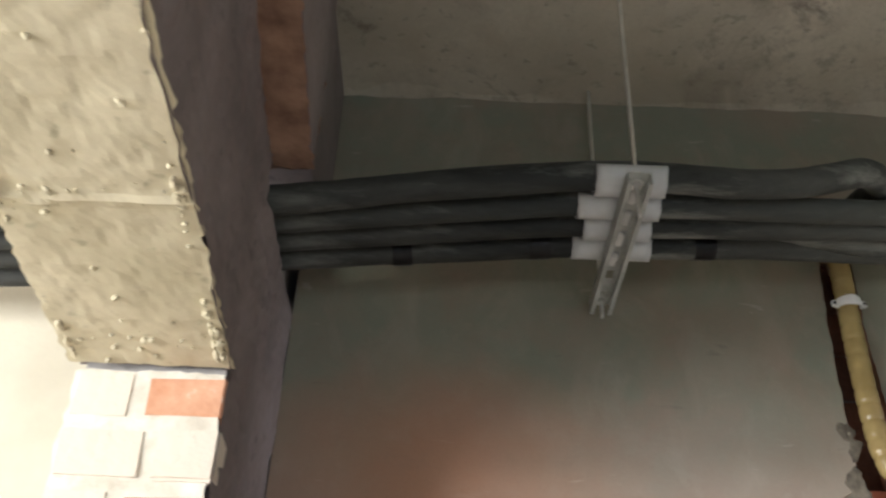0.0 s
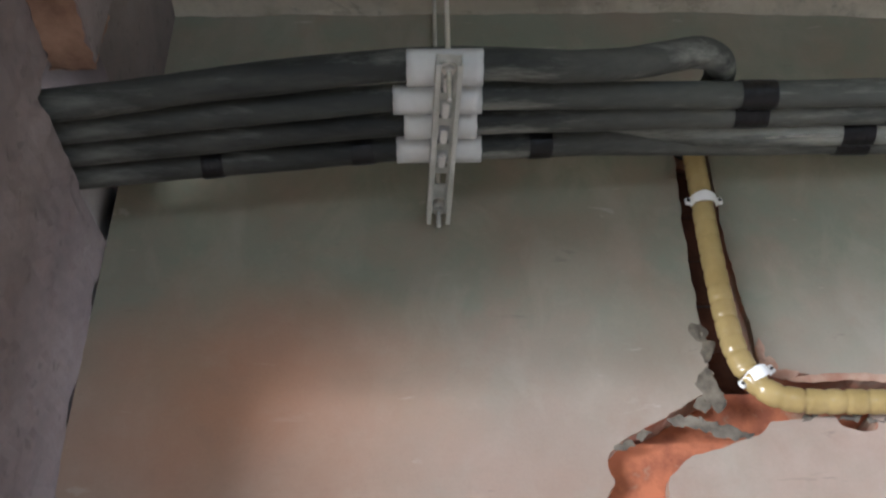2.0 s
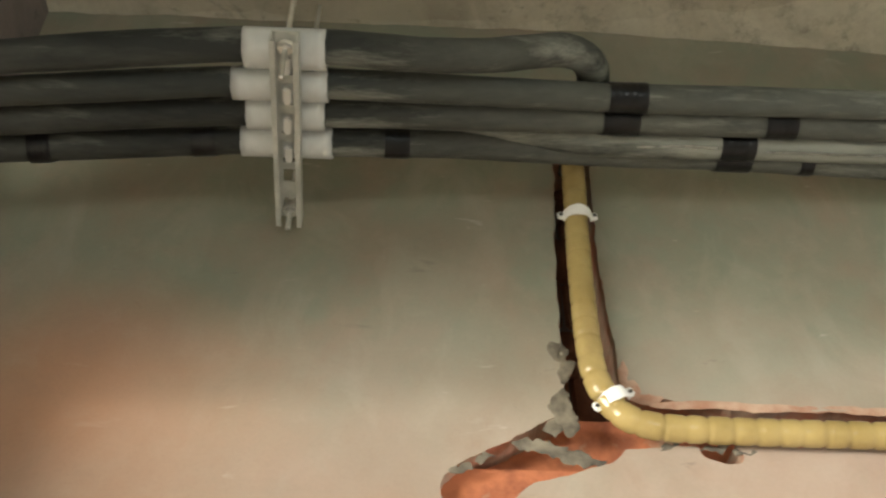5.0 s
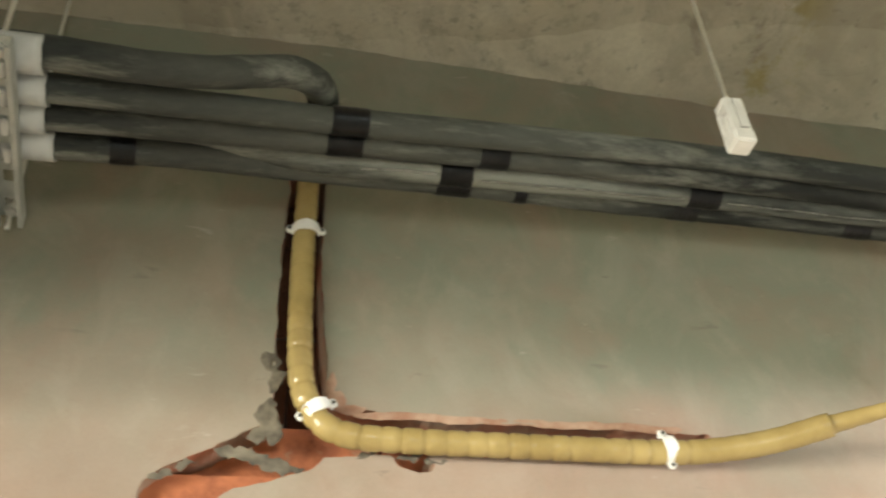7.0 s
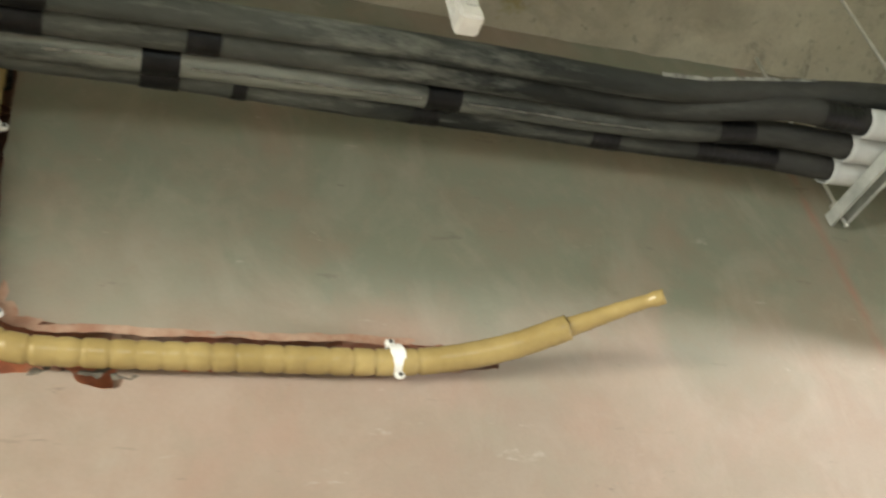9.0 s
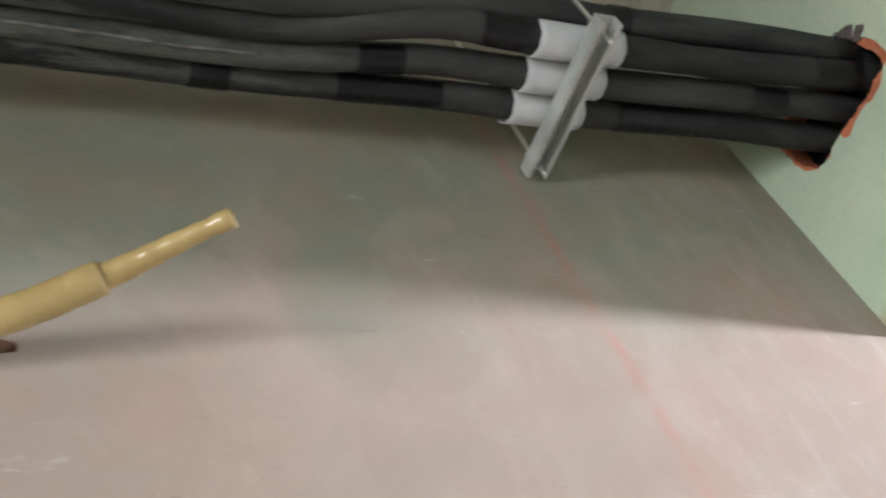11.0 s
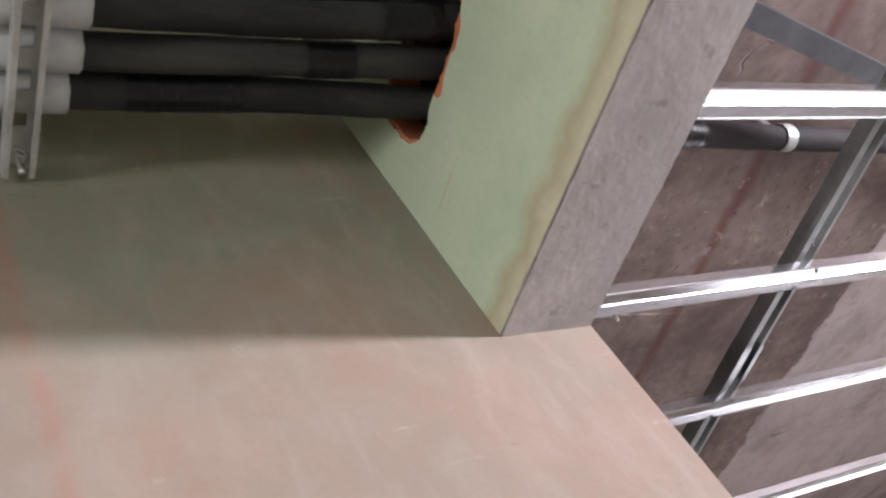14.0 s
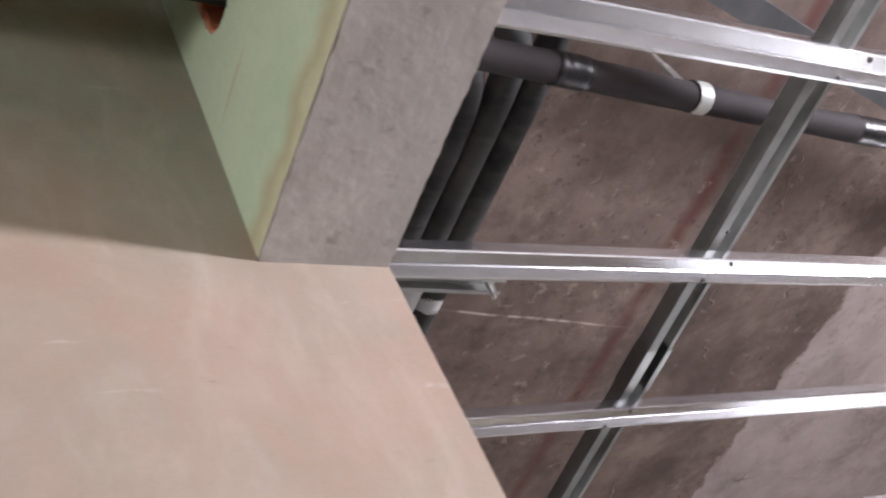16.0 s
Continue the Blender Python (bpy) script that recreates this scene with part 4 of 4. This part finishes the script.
# ---- yellow hose in its chase ----
hose = thing("drain_hose", "yellow ribbed drain hose laid in a chase, its taped end free", "hose", "", (1.105, 1.572, 2.56))
HP = [(1.106, 1.574, 2.62), (1.105, 1.574, 2.53), (1.101, 1.574, 2.36), (1.102, 1.574, 2.24), (1.108, 1.573, 2.185), (1.126, 1.572, 2.147), (1.158, 1.571, 2.128), (1.224, 1.571, 2.123), (1.40, 1.571, 2.122),
      (1.556, 1.571, 2.122), (1.63, 1.562, 2.124), (1.70, 1.542, 2.130), (1.764, 1.511, 2.139)]
SHIFT = Vector((-0.021, 0, -0.0125))
hl = [p + SHIFT - Vector(hose.location) for p in smooth_line(HP, 0.0035)]


def ribbed(s):
    k = (s + 0.004 * noise.noise(Vector((s * 20, 0, 0)))) / 0.026
    f = k - math.floor(k)
    fade = 1.0 if s < 0.95 else 0.3
    return 0.0158 * (1 + 0.012 * noise.noise(Vector((s * 8, 3, 0)))) - fade * (0.0026 * math.exp(-((f - 0.5) / 0.08) ** 2))


part("tube", add_tube(bmesh.new(), hl, ribbed, 24), HOSE, hose, smooth=True)
el = [p + Vector((-0.012, 0, -0.009)) - Vector(hose.location) for p in smooth_line([(1.752, 1.5135, 2.1355), (1.775, 1.500, 2.1375), (1.82, 1.467, 2.139), (1.852, 1.443, 2.138)], 0.004)]
part("taped_end", add_tube(bmesh.new(), el, lambda s: (0.0122 - 0.04 * s if s < 0.1 else 0.0082) + (0.0012 if s > 0.108 else 0) + 0.0003 * math.sin(s * 300), 20), HOSE, hose, "tapering wrapped end", smooth=True)


def clip(at, turn, wide=0.0):
    """A saddle clip over the hose; turn is the hose's direction in the wall."""
    ob = thing("hose_clip", "white plastic saddle clip screwed over the hose", "pipe clip", "hose clips", at)
    ob.rotation_euler = (0, radians(turn), 0)
    bm = bmesh.new()
    n = 14
    g = []
    for k in range(n + 1):
        w = math.pi * k / n
        for r in (0.0163, 0.0190):
            for z in (-0.0085, 0.0085):
                bulge = 1.0 - 0.25 * abs(math.cos(w))
                g.append(bm.verts.new((r * math.cos(w), -r * math.sin(w), z * bulge)))
    for k in range(n):
        a, b = g[4 * k: 4 * k + 4], g[4 * k + 4: 4 * k + 8]
        for i, j in ((0, 1), (1, 3), (3, 2), (2, 0)):
            bm.faces.new((a[i], a[j], b[j], b[i]))
    bm.faces.new([g[i] for i in (0, 1, 3, 2)])
    bm.faces.new([g[4 * n + i] for i in (0, 1, 3, 2)])
    part("saddle", bm, CLIP, ob, smooth=False)
    for s in (-1, 1):
        ear = bmesh.new()
        add_box(ear, (min(s * 0.0165, s * 0.0265), -0.006, -0.0058), (max(s * 0.0165, s * 0.0265), 0.000, 0.0058), 0.002)
        e = part("ear", ear, CLIP, ob)
        sc = bmesh.new()
        bmesh.ops.create_cone(sc, cap_ends=True, segments=10, radius1=0.0026, radius2=0.0026, depth=0.0015, matrix=Matrix.Translation((s * 0.0222, -0.0062, 0)) @ Euler((radians(90), 0, 0)).to_matrix().to_4x4())
        part("screw", sc, SCREW, e)
    return ob


clip((1.083, 1.573, 2.422), 0)
clip((1.103, 1.573, 2.146), -27)
clip((1.543, 1.572, 2.113), -97)

# torn plaster and mortar crusts along the chase
rng = random.Random(21)


def crust(name, spots, material, seed, label, torn=0.0075, turn=0.5):
    """A lumpy patch of mortar pressed on the wall: spots of (x, z, half-width, half-height)."""
    bm = bmesh.new()
    for k, (x, z, a, b) in enumerate(spots):
        m = Matrix.LocRotScale((x, WALL + 0.0005, z), Euler((0, rng.uniform(-turn, turn), 0)), (a, 0.0011, b))
        bmesh.ops.create_icosphere(bm, subdivisions=3, radius=1.0, matrix=m)
    for v in bm.verts:
        p = v.co * 105 + Vector((seed, 0, 0))
        v.co += Vector((noise.noise(p), 0.14 * noise.noise(p + Vector((9, 0, 0))), noise.noise(p + Vector((0, 9, 0))))) * torn
    return part(name, bm, material, wall_north, label)


crust("mortar_crust", [(1.046, 2.222, 0.011, 0.018), (1.054, 2.196, 0.010, 0.016)], SMEAR, 1, "grey mortar crust")
crust("mortar_crust", [(1.046, 2.148, 0.012, 0.024), (1.054, 2.128, 0.011, 0.02), (1.035, 2.12, 0.01, 0.012)], SMEAR, 2, "grey mortar crust")
crust("mortar_crust", [(1.03, 2.094, 0.022, 0.009), (1.004, 2.096, 0.016, 0.007), (1.056, 2.082, 0.02, 0.008), (1.075, 2.076, 0.018, 0.006)], SMEAR, 3, "grey mortar crust")
crust("mortar_crust", [(0.93, 2.064, 0.012, 0.005), (0.955, 2.078, 0.012, 0.004)], SMEAR, 4, "thin flake of torn plaster")
crust("mortar_crust", [(1.215, 2.098, 0.02, 0.004), (1.25, 2.094, 0.016, 0.004), (1.165, 2.098, 0.012, 0.006)], SMEAR, 5, "grey mortar crust")

# bevelled, rosy broken lip along the upper side of the chase
_lip = Mat("torn_plaster_lip", 0.93)
LIP = _lip.colour(_lip.ramp(_lip.noise(30, 5, 0.65), [(0.36, (0.30, 0.155, 0.10)), (0.64, (0.42, 0.285, 0.205))])).bump(_lip.noise(90, 4), 0.5, 0.003).m
crust("plaster_lip", [(1.122, 2.190, 0.006, 0.022), (1.130, 2.172, 0.010, 0.014), (1.148, 2.160, 0.018, 0.008)], LIP, 6, "rosy broken plaster lip", 0.004, 0.1)
crust("plaster_lip", [(1.19 + 0.045 * k, 2.1535 + 0.0015 * math.sin(2.1 * k), 0.042, 0.0055) for k in range(9)], LIP, 7, "rosy broken plaster lip", 0.0022, 0.03)

hole_crust = bmesh.new()
for y, z, a, b in ((1.318, 2.440, 0.014, 0.010), (1.326, 2.456, 0.016, 0.010), (1.335, 2.448, 0.012, 0.012), (1.345, 2.468, 0.018, 0.008), (1.36, 2.462, 0.016, 0.009), (1.39, 2.464, 0.016, 0.008), (1.42, 2.458, 0.014, 0.007)):
    bmesh.ops.create_icosphere(hole_crust, subdivisions=3, radius=1.0, matrix=Matrix.LocRotScale((EAST + 0.001, y, z), None, (0.006, a * 0.9, b * 0.9)))
for v in hole_crust.verts:
    p = v.co * 110
    v.co += Vector((noise.noise(p), noise.noise(p + Vector((9, 0, 0))), noise.noise(p + Vector((0, 9, 0))))) * 0.006
part("mortar_crust", hole_crust, DARKWALL, beam, "dark crumbling mortar over the hole")

# ---- corridor ceiling grid ----


def furring_bm(length, width=0.045, depth=0.02, t=0.0012):
    """A pressed channel along x, its ribbed face down at z 0."""
    bm = bmesh.new()
    w = width / 2
    prof = [(-w + 0.003, depth), (-w, depth - 0.003), (-w, 0.0), (-w + 0.002, -0.0014), (-w + 0.003, -0.0012), (0.001, 0.0024), (0.0022, 0.0004),
            (w - 0.0062, -0.0020), (w - 0.0055, -0.0006), (w - 0.0045, -0.0012), (w - 0.001, 0.0), (w, 0.0005), (w, depth - 0.003), (w - 0.003, depth)]
    rows = [[bm.verts.new((x, y, z)) for y, z in prof] for x in (0.0, length)]
    for i in range(len(prof) - 1):
        bm.faces.new((rows[0][i], rows[0][i + 1], rows[1][i + 1], rows[1][i]))
    bmesh.ops.solidify(bm, geom=bm.faces[:], thickness=t)
    return bm


def screw_bm(x, y, z, r=0.0035):
    bm = bmesh.new()
    bmesh.ops.create_cone(bm, cap_ends=True, segments=10, radius1=r * 0.7, radius2=r, depth=0.002, matrix=Matrix.Translation((x, y, z)))
    return bm


def lipped_bm(length, width=0.044, depth=0.028, left=0.016, right=0.007, t=0.0012):
    """A channel along x, open downwards between its two turned-in lips at z 0."""
    bm = bmesh.new()
    w = width / 2
    prof = [(-w + right, 0.0), (-w, 0.0), (-w, depth), (w, depth), (w, 0.0), (w - left, 0.0)]
    rows = [[bm.verts.new((x, y, z)) for y, z in prof] for x in (0.0, length)]
    for i in range(len(prof) - 1):
        bm.faces.new((rows[0][i], rows[0][i + 1], rows[1][i + 1], rows[1][i]))
    bmesh.ops.solidify(bm, geom=bm.faces[:], thickness=t)
    return bm


first = thing("ceiling_batten", "bright galvanised steel batten of an open ceiling grid", "ceiling batten", "ceiling battens")
part("channel", furring_bm(3.6), ZINC, first)
part("screw", screw_bm(0.565, 0.015, -0.003), SCREW, first)
part("screw", screw_bm(0.60, -0.014, -0.0022), SCREW, first)
first.matrix_world = pose(2.925, 1.366, 2.227, 0, 0, -1.9)
for y in (1.690, 1.988, 2.36, 2.67, 1.04, 0.72):
    copy_thing(first, pose(2.925, y, 2.227, 0, 0, -1.9))
runner = thing("grid_runner", "dull galvanised runner crossing above the battens", "ceiling runner", "grid runners")
part("channel", lipped_bm(4.0), ZINC_DULL, runner)
sp = lipped_bm(0.09, 0.048, 0.03, 0.018, 0.009)
bmesh.ops.translate(sp, verts=sp.verts, vec=(1.25, 0, -0.0016))
part("splice", sp, ZINC_DULL, runner, "splice plate")
part("screw", screw_bm(1.02, 0.008, -0.0035), SCREW, runner)
runner.matrix_world = pose(3.445, 0.6, 2.251, 0, 0, 86)
copy_thing(runner, pose(4.65, 0.6, 2.251, 0, 0, 86))
tray = thing("cable_tray", "dark galvanised channel fixed under the corridor ceiling", "cable tray", "", (3.2, 1.33, 2.70))
tray.rotation_euler = (0, 0, radians(12))
tb = bmesh.new()
outline = [(-0.025, 0.04), (-0.025, 0.0), (0.025, 0.0), (0.025, 0.04), (0.022, 0.04), (0.022, 0.003), (-0.022, 0.003), (-0.022, 0.04)]
rows = [[tb.verts.new((x, y, z)) for y, z in outline] for x in (0.0, 3.2)]
for k in range(8):
    tb.faces.new((rows[0][k], rows[0][(k + 1) % 8], rows[1][(k + 1) % 8], rows[1][k]))
tb.faces.new(rows[0])
tb.faces.new(list(reversed(rows[1])))
part("channel", tb, TRAY, tray)
for x in (0.1, 1.6, 3.1):
    part("rod", rod_bm(x, 0, 0.0, CEIL - 2.70), ROD, tray)

# ---- bricks last: jamb of the doorway, and those bared in the chase ----


def brick_mesh(name, size, material, seed):
    bm = box(tuple(-s / 2 for s in size), tuple(s / 2 for s in size), 0.003)
    for v in bm.verts:
        v.co += Vector((noise.noise(v.co * 40 + Vector((seed, 0, 0))), noise.noise(v.co * 40 + Vector((0, seed, 0))), noise.noise(v.co * 40 + Vector((0, 0, seed))))) * 0.003
    me = bpy.data.meshes.new(name)
    bmesh.ops.recalc_face_normals(bm, faces=bm.faces)
    bm.to_mesh(me)
    bm.free()
    me.materials.append(material)
    return me


rng = random.Random(11)
jamb_mortar = part("jamb_mortar", ragged_face((W0 + 0.002, 0.0), (WEST - 0.006, 2.12), 0.011, lambda u, v, w: (u, 1.291 - w, v), 0.002), LIME, west, "limewashed mortar joints")
long_b = [brick_mesh("brick", (0.092, 0.04, 0.056), BRICK_WASHED, k) for k in (1, 2)]
short_b = [brick_mesh("brick", (0.066, 0.04, 0.056), BRICK_WASHED, k) for k in (3, 4)]
top_b = brick_mesh("brick", (0.088, 0.04, 0.05), SALMON, 9)
for k in range(22):
    z = 2.09 - 0.068 * k
    two = [(long_b, 0.092), (short_b, 0.066)] if k % 2 else [(short_b, 0.066), (long_b, 0.092)]
    x = W0 + 0.004
    for n, (meshes, w) in enumerate(two):
        b = new("brick", top_b if k in (0, 2) and n == 1 else rng.choice(meshes))
        b.parent = west
        b.location = (x + w / 2, 1.3065 + rng.uniform(-0.002, 0.004), z)
        x += w + 0.012
chase_b = [brick_mesh("brick", (0.232, 0.03, 0.077), BRICK_CHASE, k) for k in (5, 6, 7)]
# darker copies for the upper rows, standing in for shade in the cut
shaded_b = [brick_mesh("brick", (0.232, 0.03, 0.077), BRICK_SHADED, k) for k in (5, 6, 7)]
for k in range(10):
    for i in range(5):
        b = new("brick", rng.choice(shaded_b if k > 3 else chase_b))
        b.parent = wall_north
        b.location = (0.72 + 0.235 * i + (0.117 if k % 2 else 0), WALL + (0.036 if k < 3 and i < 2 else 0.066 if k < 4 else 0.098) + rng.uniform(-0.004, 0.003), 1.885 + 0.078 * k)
